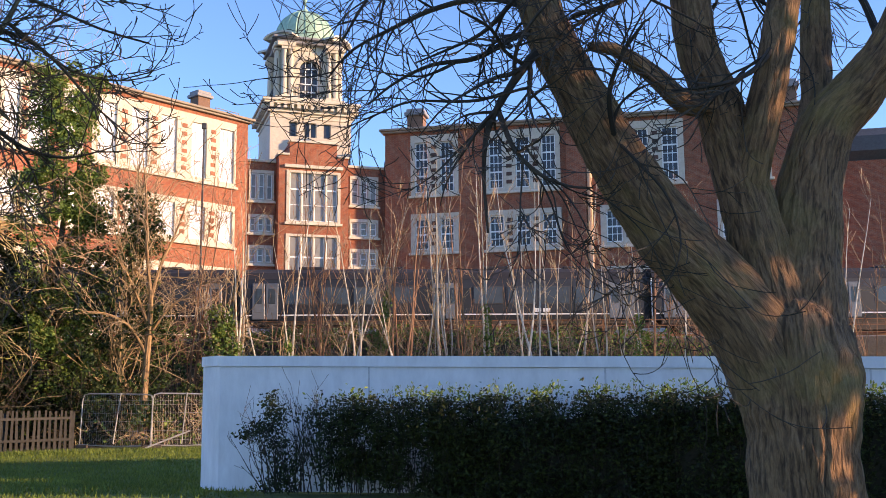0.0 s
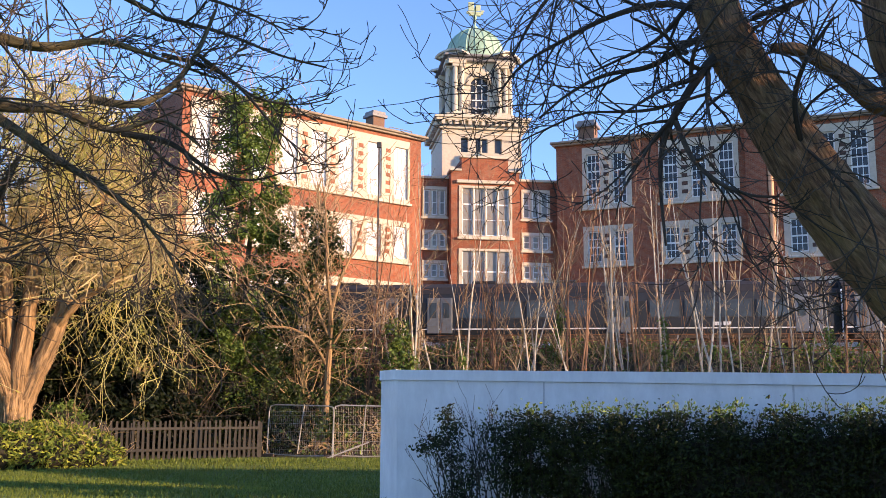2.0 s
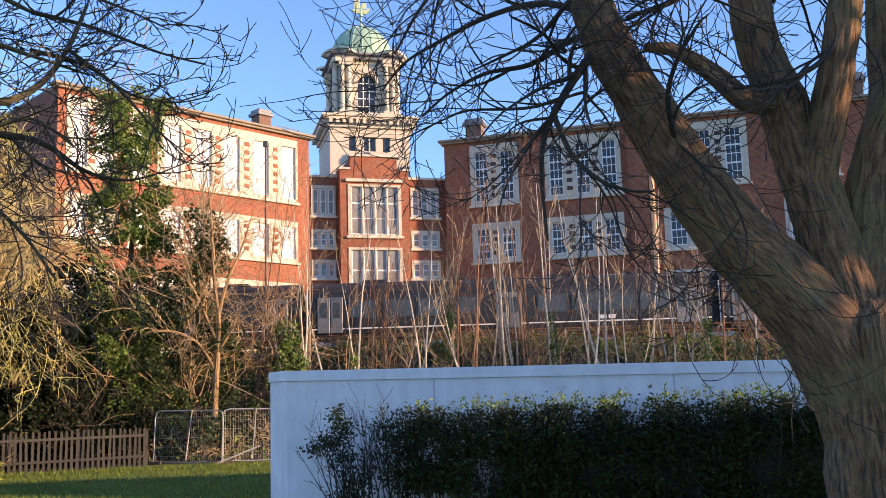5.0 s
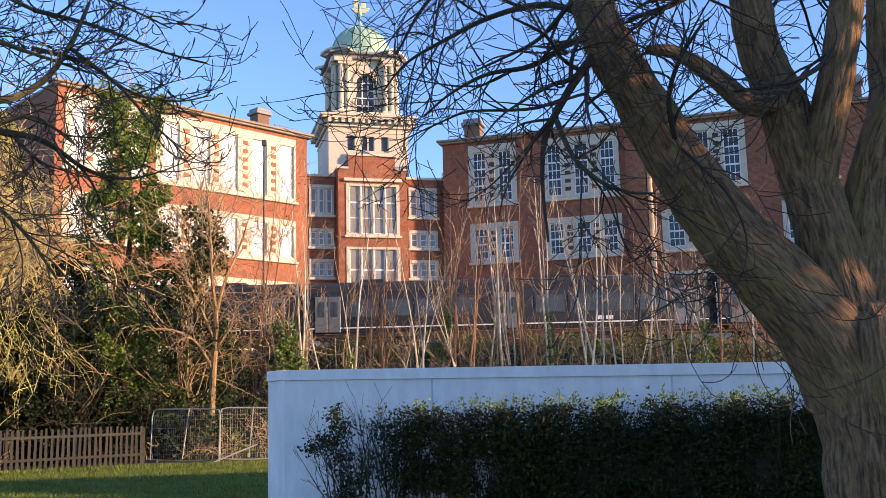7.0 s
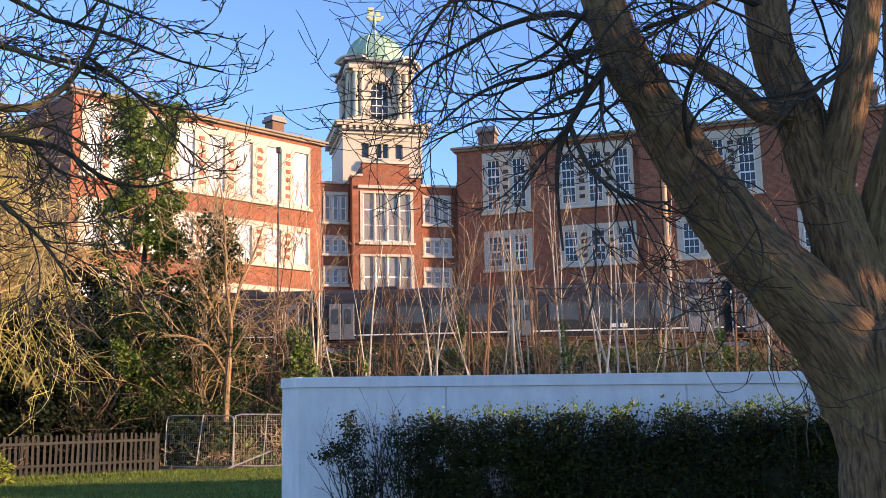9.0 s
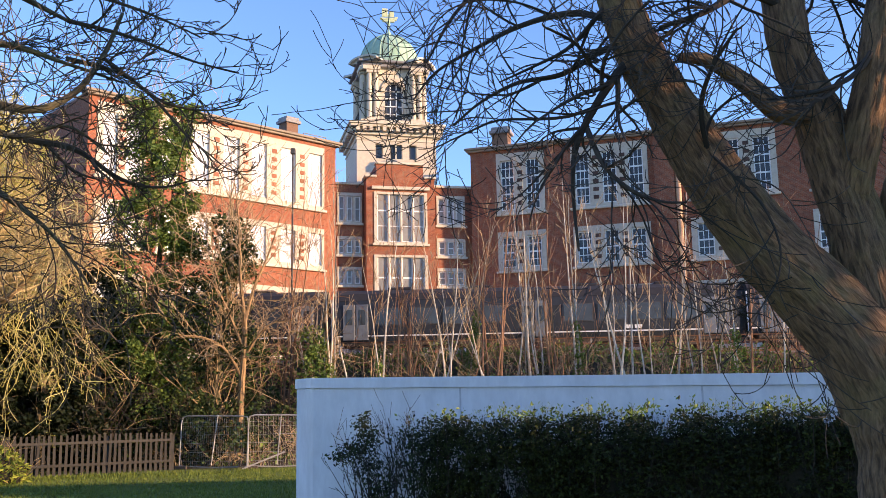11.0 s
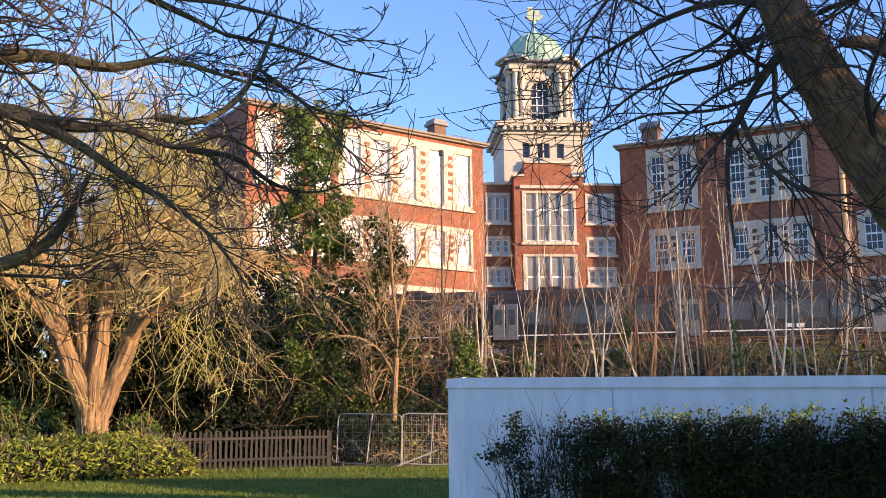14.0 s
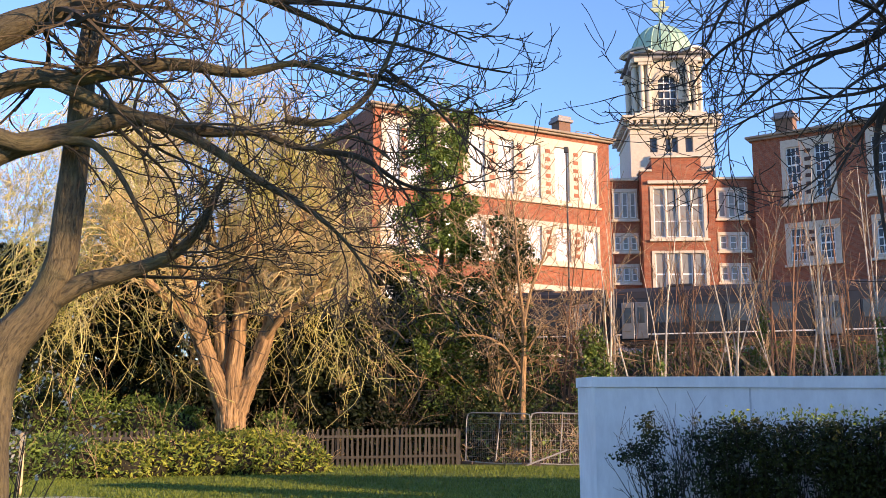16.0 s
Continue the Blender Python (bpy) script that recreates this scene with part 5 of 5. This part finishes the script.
    if ivy:
        part("ivy", lv.pair(), LEAF_IVY, t, "glossy ivy up the stem")
    return t


def thorn_tree():
    rng = random.Random(41)
    t = thing("bare_thorn_tree", "small bare tree with a sunlit orange-brown stem", "tree")
    w, tw = Wood(), Wood(0.0075)
    limb(w, [(-6.8, -0.04, 39.0, 0.17), (-6.78, -0.01, 39.0, 0.14), (-6.7, 0.03, 39.0, 0.13), (-6.6, 0.07, 39.0, 0.115), (-6.6, 0.10, 39.0, 0.08)], 10, 0.08)
    arms = [[(-6.72, 0.035, 39.0, 0.07), (-7.6, 0.062, 38.8, 0.055), (-8.8, 0.075, 38.6, 0.04), (-10.2, 0.078, 38.5, 0.015)],
            [(-6.65, 0.065, 39.0, 0.075), (-7.5, 0.10, 38.9, 0.055), (-8.4, 0.13, 38.8, 0.035), (-9.4, 0.145, 38.8, 0.014)],
            [(-6.6, 0.09, 39.0, 0.08), (-6.1, 0.125, 39.1, 0.06), (-5.3, 0.16, 39.2, 0.04), (-4.6, 0.20, 39.3, 0.015)],
            [(-6.6, 0.095, 39.0, 0.08), (-6.9, 0.14, 39.0, 0.06), (-7.0, 0.19, 39.0, 0.04), (-7.3, 0.235, 39.0, 0.015)],
            [(-6.7, 0.05, 39.0, 0.06), (-5.9, 0.075, 38.8, 0.045), (-5.0, 0.09, 38.7, 0.03), (-4.1, 0.092, 38.6, 0.012)]]
    lines = [limb(w, a, 7, 0.06) for a in arms]
    part("trunk", w.pair(), BARK_WILLOW, t)
    spec = [((3, 5), 0.55, 45, 0.16, -0.02, 6), (2, 0.5, 42, 0.2, 0.0, 5), (0, 0, 0, 0.2, 0.02, 3)]
    for ln in lines:
        clothe(tw, rng, ln, 13, 1.5, spec, (0, 0, 0.1), 0.2, 0.5)
    part("crown", tw.pair(), TWIG_TAN, t)


def ivy_mass(name, label, az, dist, top_rise, r, seed, leaf, n, twigs=30, taper=0.6, size=0.16):
    """A tree quite overgrown: stem, stubby boughs, and leaves in uneven clumps with gaps."""
    rng = random.Random(seed)
    base = on_ground(az, dist)
    H = 1.6 + top_rise * dist - base.z
    t = thing(name, label, "tree", Matrix.Translation(base))
    w, lv, tw = Wood(), Wood(), Wood(0.009)
    ctrl = [(0.15 * rng.gauss(0, 1) * (k > 0), 0.15 * rng.gauss(0, 1) * (k > 0), H * k / 6 - 0.2, 0.22 * (1 - k / 6.6)) for k in range(7)]
    ln = smooth_line(ctrl, 4)
    w.tube(ln[0], ln[1], 8, 0.08)
    clumps = []
    for i in range(int(H * 15)):
        f = rng.random()
        rr = r * (1 - taper * f ** 1.6) * rng.uniform(0.35, 1.05)
        a = rng.uniform(0, 6.28)
        clumps.append((Vector((rr * math.cos(a), rr * math.sin(a), H * f * 0.98)), rng.uniform(0.28, 0.62)))
    for i in range(n):
        c, s = rng.choice(clumps)
        d = Vector((rng.gauss(0, 1), rng.gauss(0, 1), rng.gauss(0, 1))).normalized() * s * rng.uniform(0.55, 1.0)
        lv.leaf(c + d, size, rng, 0.75, tilt=rng.gauss(-0.5, 0.5))
    spec = [((2, 4), 0.5, 40, 0.12, 0.02, 5), (2, 0.5, 40, 0.16, 0.03, 4), (0, 0, 0, 0.2, 0.03, 3)]
    clothe(tw, rng, ln, twigs, r * 1.5, spec, (0, 0, 0.25), 0.1, 0.4)
    part("trunk", w.pair(), BARK_GREY, t)
    part("branchwork", tw.pair(), TWIG_TAN, t)
    part("foliage", lv.pair(), leaf, t)


def bramble_bank(name, label, az0, az1, d0, d1, seed, n, leaf, leaves, height, twig):
    """Rough undergrowth on the bank."""
    rng = random.Random(seed)
    t = thing(name, label, "undergrowth", kind="stuff")
    w, lv = Wood(0.009), Wood()
    spec = [((2, 4), 0.5, 40, 0.16, -0.05, 6), (0, 0, 0, 0.22, -0.08, 4)]
    for i in range(n):
        p = on_ground(rng.uniform(az0, az1), rng.uniform(d0, d1))
        sprout(w, rng, p, Vector((rng.gauss(0, 0.4), rng.gauss(0, 0.4), 1)), height * rng.uniform(0.5, 1.3), 0.014, 0, spec)
    for i in range(leaves):
        a = rng.uniform(az0, az1)
        p = on_ground(a, rng.uniform(d0, d1))
        h = height * (0.55 + 0.6 * noise.noise(Vector((a * 0.7, p.y * 0.5, seed))))
        p.z += max(0.05, h) * rng.random()
        lv.leaf(p, 0.17, rng, 0.7)
    part("canes", w.pair(), twig, t)
    if leaves:
        part("leaves", lv.pair(), leaf, t)


near_tree_right()
near_tree_left()
willow()
ivy_mass("ivy_clad_tree", "tall tree wrapped to the top in ivy", -11.6, 41.5, 0.325, 1.95, 31, LEAF_IVY, 44000, 50, 0.35, 0.135)
ivy_mass("overgrown_holly", "dark evergreen tree with bare boughs poking out", -7.9, 40.5, 0.205, 2.5, 32, LEAF_HOLLY, 9500, 120, 0.7)
ivy_mass("dark_yew", "evergreen bush under the trees, shade put into its leaf colour", -14.6, 41.0, 0.15, 2.2, 33, LEAF_SHADE, 9000, 30, 0.5)
thorn_tree()
bare_tree("bare_thorn_tree", "thin bare tree with upright reddish twigs", -4.2, 41.0, 10.0, 1.9, 42, BARK_RED, BARK_RED, 2, 0.02, 16)
rng = random.Random(77)
for i in range(84):
    az_ = -3.5 + 45.0 * (3 * (i // 3) + 1 + rng.gauss(0, 0.75)) / 84
    pale = rng.random() < 0.72
    bare_tree("sapling", "slender pale-barked leafless sapling on the railway bank" if pale else "slender reddish leafless sapling on the railway bank", az_, rng.uniform(40.0, 43.3), rng.uniform(5.0, 10.3), rng.uniform(1.0, 2.0), 100 + i,
              BARK_BIRCH if pale else BARK_RED, TWIG_TAN if pale else BARK_RED, rng.choice((1, 1, 2)), rng.gauss(0, 0.09), 8, fine_r=0.008, slim=True, ivy=rng.uniform(0.3, 0.55) if i in (4, 10, 18, 29, 30, 39, 47, 48, 60, 71, 80) else 0.0)
bramble_bank("bramble_thicket", "brown bramble and weeds along the railway bank", -11, 42, 38.4, 43.5, 51, 1300, LEAF_IVY, 5000, 1.3, TWIG_TAN)
bramble_bank("shaded_undergrowth", "evergreen undergrowth below the trees, shade put into its colour", -37, -7.5, 38.5, 42.5, 52, 300, LEAF_SHADE, 16000, 3.4, TWIG_DARK)

# bushes whose leaf colour carries the shade beneath and behind the trees
ivy_mass("dark_yew", "evergreen bush under the trees, shade put into its leaf colour", -17.5, 39.5, 0.10, 2.4, 34, LEAF_SHADE, 14000, 20, 0.4, 0.2)
ivy_mass("dark_yew", "evergreen bush under the trees, shade put into its leaf colour", -20.5, 40.0, 0.12, 2.4, 35, LEAF_SHADE, 14000, 20, 0.4, 0.2)
ivy_mass("dark_yew", "evergreen bush behind the willow, shade put into its leaf colour", -26.0, 40.0, 0.15, 2.6, 36, LEAF_SHADE, 14000, 20, 0.4, 0.2)
ivy_mass("dark_yew", "evergreen bush behind the willow, shade put into its leaf colour", -31.0, 39.0, 0.15, 2.6, 37, LEAF_SHADE, 14000, 20, 0.4, 0.2)
ivy_mass("dark_yew", "evergreen bush behind the fence, shade put into its leaf colour", -36.0, 37.0, 0.15, 2.6, 38, LEAF_SHADE, 14000, 20, 0.4, 0.2)
ivy_mass("ivy_clad_stump", "short ivy-clad stem on the railway bank", -2.6, 40.5, 0.085, 0.75, 39, LEAF_IVY, 2600, 6, 0.6)
for i, (az_, d_, h_) in enumerate(((-34, 47, 13), (-30, 50, 12), (-27, 47, 11.5), (-22, 46, 11), (-18, 46, 11), (-37, 45, 12), (-32, 45, 13), (-28.5, 44, 12), (-25, 45, 12.5), (-23, 48, 13), (-20, 45, 11), (-16.5, 44, 10), (-35.5, 48, 14), (-39, 46, 13))):
    bare_tree("bare_woodland_tree", "leafless tan-twigged tree behind the willow", az_, d_, h_, 3.2, 300 + i, BARK_GREY, TWIG_OLIVE, 2, rng.gauss(0, 0.06), 30, fine_r=0.011)
# unseen tree added beside the lawn to dapple the light on the near trunk
ivy_mass("ivy_clad_tree", "unseen ivy-grown tree added beside the lawn to dapple light", 78.5, 13.0, 0.75, 2.5, 40, LEAF_IVY, 15000, 50, 0.3, 0.2)

ivy_mass("dark_yew", "evergreen bush behind the willow, shade put into its leaf colour", -28.5, 42.0, 0.15, 3.0, 43, LEAF_SHADE, 14000, 20, 0.4, 0.22)
ivy_mass("dark_yew", "evergreen bush behind the willow, shade put into its leaf colour", -23.0, 42.0, 0.13, 3.0, 44, LEAF_SHADE, 14000, 20, 0.4, 0.22)
ivy_mass("dark_yew", "evergreen bush behind the fence, shade put into its leaf colour", -34.0, 41.0, 0.16, 3.0, 45, LEAF_SHADE, 14000, 20, 0.4, 0.22)
bramble_bank("trackside_weeds", "low dark ivy and weeds beside the track", -10, 42, 43.2, 45.6, 53, 500, LEAF_IVY, 9000, 0.9, BARK_RED)


def whips():
    """Upright young growth between the saplings."""
    r2 = random.Random(88)
    t = thing("young_thicket", "upright reddish young shoots between the saplings", "undergrowth", kind="stuff")
    for nm, mat, n in (("shoot_growth", BARK_RED, 80), ("shoot_growth", TWIG_TAN, 60)):
        w = Wood(0.009)
        for i in range(n):
            p = on_ground(r2.uniform(-5, 42), r2.uniform(39.6, 43.4))
            sprout(w, r2, p, Vector((r2.gauss(0, 0.14), r2.gauss(0, 0.14), 1)), r2.uniform(1.5, 5.0), 0.015, 0, [((3, 6), 0.4, 24, 0.05, 0.05, 7), (0, 0, 0, 0.08, 0.06, 4)])
        part(nm, w.pair(), mat, t)


whips()
# ---- fences, shrubs and lawn ----
def board_fence():
    a, b, c = on_ground(-10.4, 37.8), on_ground(-19.0, 36.0), on_ground(-41.0, 33.5)
    f = thing("board_fence", "low weathered grey paling fence, gaps between boards coloured dark for shade", "fence")
    rng = random.Random(4)
    slat = boxes((-0.052, 0.052, -0.012, 0.012, 0, 1.36))
    for v in slat.verts:
        if v.co.z > 1:
            v.co.x *= 0.75
    me = None
    for p, q in ((a, b), (b, c)):
        way = (q - p)
        L = way.length
        yaw = math.degrees(math.atan2(way.y, way.x))
        n = int(L / 0.185)
        for i in range(n):
            s = p.lerp(q, (i + 0.5) / n)
            if me is None:
                o = part("slat", slat, TIMBER_SHADED, f)
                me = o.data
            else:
                o = part("slat", me, TIMBER_SHADED, f)
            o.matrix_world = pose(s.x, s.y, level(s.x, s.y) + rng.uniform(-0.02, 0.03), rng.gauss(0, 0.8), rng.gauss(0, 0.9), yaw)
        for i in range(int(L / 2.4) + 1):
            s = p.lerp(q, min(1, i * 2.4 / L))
            o = part("post", boxes((-0.06, 0.06, 0.045, 0.15, -0.3, 1.3), bevel=0.01), TIMBER_SHADED, f)
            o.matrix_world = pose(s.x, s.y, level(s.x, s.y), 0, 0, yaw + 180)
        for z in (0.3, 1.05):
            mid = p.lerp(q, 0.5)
            o = part("rail", boxes((-L / 2, L / 2, 0.014, 0.043, z, z + 0.09)), TIMBER_SHADED, f)
            o.matrix_world = pose(mid.x, mid.y, (p.z + q.z) / 2, 0, math.degrees(math.atan2(p.z - q.z, L)), yaw)


def mesh_panel(p, q, h, lean, seed):
    """A temporary site fence panel: tube frame, wire mesh, middle post, block foot."""
    rng = random.Random(seed)
    way = q - p
    L = way.length
    t = thing("mesh_fence_panel", "dented galvanised temporary mesh fence panel standing on the grass", "fence panel", pose(p.x, p.y, p.z, lean, 0, math.degrees(math.atan2(way.y, way.x))), group="temporary fence panels")
    f = Wood()
    r = 0.028
    pts = [Vector(c) for c in ((0, 0, 0), (0, 0, h - 0.25), (0.06, 0, h - 0.05), (0.25, 0, h), (L - 0.25, 0, h - 0.04), (L - 0.06, 0, h - 0.08), (L, 0, h - 0.28), (L, 0, 0.05))]
    f.tube(pts, [r] * len(pts), 6)
    f.tube([Vector((0, 0, 0.12)), Vector((L * 0.5, 0.02, 0.07)), Vector((L, 0, 0.10))], [r * 0.9] * 3, 6)
    part("frame", f.pair(), GALV, t)
    m = Wood()
    m.tube([Vector((L * 0.55, -0.03, h + 0.02)), Vector((L * 0.48, -0.03, 0.15))], [r * 0.8] * 2, 6)
    part("brace", m.pair(), GALV, t)
    wm = Wood()
    for i in range(1, int(L / 0.09)):
        x = 0.09 * i
        wm.tube([Vector((x, 0.02 * math.sin(x * 3), z)) for z in (0.1, h / 2, h - 0.06)], [0.0028] * 3, 3)
    for z in (0.3, 0.62, 0.95, 1.25, 1.55, h - 0.25):
        wm.tube([Vector((x, 0.02 * math.sin(x * 3), z + 0.015 * math.sin(x * 5 + z))) for x in (0, L * 0.25, L * 0.5, L * 0.75, L)], [0.006] * 5, 3)
    part("wire_mesh", wm.pair(), GALV, t)
    part("foot", boxes((-0.35, 0.35, -0.11, 0.11, 0.0, 0.12), bevel=0.02), RAIL_DIRT, t)


board_fence()
p0, p1, p2 = on_ground(-10.05, 38.0), on_ground(-6.35, 36.6), on_ground(-2.9, 36.6)
mesh_panel(p0, p1, 1.95, -3, 1)
mesh_panel(p1 + Vector((0.03, 0.12, 0)), p2, 1.95, 4, 2)
w = Wood()
w.tube([p1 + Vector((-0.1, -0.5, 0.05)), p1 + Vector((1.35, -0.05, 0.6))], [0.03, 0.03], 6)
tagged(part("fence_stay", w.pair(), GALV), "slanting galvanised stay pole leaning on the mesh fence", "pole")

def bush(name, label, lobes, leaf, size, seed, density=900):
    """Rounded shrub of several overlapping lobes (bearing, distance, radius, height)."""
    rng = random.Random(seed)
    c0 = on_ground(lobes[0][0], lobes[0][1])
    t = thing(name, label, "shrub", Matrix.Translation(c0))
    lv, tw = Wood(), Wood(0.006)
    # dark hull in each lobe draws the shade behind its leaves
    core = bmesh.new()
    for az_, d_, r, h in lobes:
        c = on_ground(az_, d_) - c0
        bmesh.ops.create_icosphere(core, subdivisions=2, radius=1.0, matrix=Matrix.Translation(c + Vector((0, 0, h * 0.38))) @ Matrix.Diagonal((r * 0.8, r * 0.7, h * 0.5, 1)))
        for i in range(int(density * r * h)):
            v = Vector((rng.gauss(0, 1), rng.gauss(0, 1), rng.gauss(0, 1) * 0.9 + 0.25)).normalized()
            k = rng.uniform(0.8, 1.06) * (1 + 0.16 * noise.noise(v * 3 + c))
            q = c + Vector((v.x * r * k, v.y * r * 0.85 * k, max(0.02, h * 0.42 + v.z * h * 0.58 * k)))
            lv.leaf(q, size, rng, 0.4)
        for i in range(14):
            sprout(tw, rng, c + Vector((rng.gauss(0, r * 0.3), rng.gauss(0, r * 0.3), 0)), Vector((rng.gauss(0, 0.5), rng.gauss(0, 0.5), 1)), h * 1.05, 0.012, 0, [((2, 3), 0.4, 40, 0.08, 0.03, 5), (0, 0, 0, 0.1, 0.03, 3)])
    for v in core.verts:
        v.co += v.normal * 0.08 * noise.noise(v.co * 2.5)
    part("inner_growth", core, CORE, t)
    part("stem_growth", tw.pair(), TWIG_TAN, t)
    tagged(part("foliage", lv.pair(), leaf, t), kind="stuff")


LAUREL = "rounded laurel bush with yellow-green sunlit leaves beside the fence"
bush("laurel_bush", LAUREL, [(-27.6, 32.4, 0.9, 1.15), (-26.2, 32.6, 1.1, 1.3), (-24.6, 32.6, 1.1, 1.35), (-23.0, 32.8, 1.1, 1.45), (-21.6, 32.9, 1.0, 1.4)], LEAF_LAUREL, 0.19, 61)
bush("laurel_bush", LAUREL, [(-20.6, 33.0, 0.9, 1.25), (-19.5, 33.1, 0.8, 1.1), (-18.7, 33.2, 0.5, 0.75)], LEAF_LAUREL, 0.19, 65)
bush("laurel_bush", "low dull green laurel bush beside the fence", [(-29.2, 31.8, 0.85, 1.05), (-30.2, 31.9, 0.8, 0.95)], LEAF_LAUREL, 0.18, 62)
bush("laurel_bush", "dark green laurel bush beside the fence", [(-31.4, 32.0, 0.9, 1.2), (-33.0, 32.0, 1.1, 1.3), (-34.8, 31.8, 1.1, 1.25), (-36.5, 31.6, 1.1, 1.3)], LEAF_IVY, 0.18, 66)
bush("green_bush", "dark green bush under the willow", [(-26.6, 36.3, 1.3, 2.3), (-28.2, 36.5, 1.3, 2.6), (-25.2, 36.6, 0.9, 1.6)], LEAF_IVY, 0.17, 63, 700)
bush("green_bush", "dark green bush behind the fence", [(-31.5, 37.0, 1.6, 2.8), (-33.6, 37.2, 1.8, 3.4), (-36.0, 37.0, 1.6, 3.0)], LEAF_IVY, 0.17, 64, 700)
bush("green_bush", "small sunlit bush beside the willow trunk", [(-21.0, 36.4, 0.9, 2.0)], LEAF_IVY, 0.16, 67, 800)

s = on_ground(-34.3, 22.0)
stake = part("stake", boxes((-0.04, 0.04, -0.04, 0.04, -0.2, 1.25), bevel=0.008), TIMBER_PALE)
stake.location = s
tagged(stake, "pale sawn timber stake driven into the lawn", "stake")

# tall thin signal post by the line
sp = bearing(-3.9, 0, 43.0)
sig = thing("lineside_post", "tall thin dark metal post with a small head", "post", Matrix.Translation((sp.x, sp.y, level(sp.x, sp.y))))
hp = 1.6 + 0.268 * 43 - level(sp.x, sp.y)
w = Wood()
w.tube([Vector((0, 0, z)) for z in (-0.3, 0.5, 0.52, hp)], [0.08, 0.08, 0.05, 0.042], 8)
part("pole", w.pair(), IRON, sig)
part("head", boxes((-0.11, 0.11, -0.08, 0.08, hp - 0.02, hp + 0.26), bevel=0.03), IRON, sig)


def grass():
    rng = random.Random(9)
    w = Wood()
    for i in range(60000):
        a, d = rng.uniform(-40, 0), 15.5 + 20.5 * rng.random() ** 0.8
        p = on_ground(a, d)
        h = rng.uniform(0.04, 0.10) * (1.6 if d > 34.5 else 1)
        an = rng.uniform(0, 6.28)
        u = Vector((math.cos(an), math.sin(an), 0)) * 0.012
        k = len(w.v)
        w.v += [p - u, p + u, p + Vector((rng.gauss(0, 0.03), rng.gauss(0, 0.03), h))]
        w.f.append((k, k + 1, k + 2))
    g = part("grass", w.pair(), leafy("grass_blade", (0.085, 0.135, 0.02), (0.20, 0.25, 0.048), 0.6, 0.3))
    tagged(g, "short winter grass of the lawn", "grass", kind="stuff")


grass()

# worn path at the near edge of the lawn
pth = bmesh.new()
vs = [pth.verts.new((x, y, level(x, y) + 0.045)) for x, y in ((-20, 13.6), (-12.2, 16.4), (-10.9, 17.6), (-9.5, 17.2), (-8.3, 15.0), (-20, 10.0))]
pth.faces.new(vs[::-1])
path_ob = part("path", pth, plain("gravel_path", (0.30, 0.26, 0.21), (0.42, 0.37, 0.30), 0.95, 0.8, 20.0, 0.6))
tagged(path_ob, "pale gravel path at the edge of the lawn", "path", kind="structure")

# pale blossom twig beside the spreading tree
rng = random.Random(14)
bl, st, tips = Wood(), Wood(), []
foot = on_ground(-34.6, 11.5)
for k in range(9):
    sprout(st, rng, Vector((rng.gauss(0, 0.05), rng.gauss(0, 0.05), 0)), Vector((rng.gauss(0.05, 0.12), rng.gauss(0, 0.12), 1)), rng.uniform(1.5, 2.2), 0.012, 0, [((3, 5), 0.3, 40, 0.06, 0.0, 7), (0, 0, 0, 0.12, 0.02, 4)], tips)
for q in tips:
    for k in range(3):
        if q.z > 0.9:
            bl.leaf(q + Vector((rng.gauss(0, 0.03), rng.gauss(0, 0.03), rng.gauss(0, 0.03))), 0.045, rng, 0.8)
shrub = thing("blossom_shrub", "slim shrub with pale early blossom beside the tree trunk", "shrub", Matrix.Translation(foot))
part("stem_growth", st.pair(), TWIG_DARK, shrub)
part("blossom", bl.pair(), BUD, shrub)
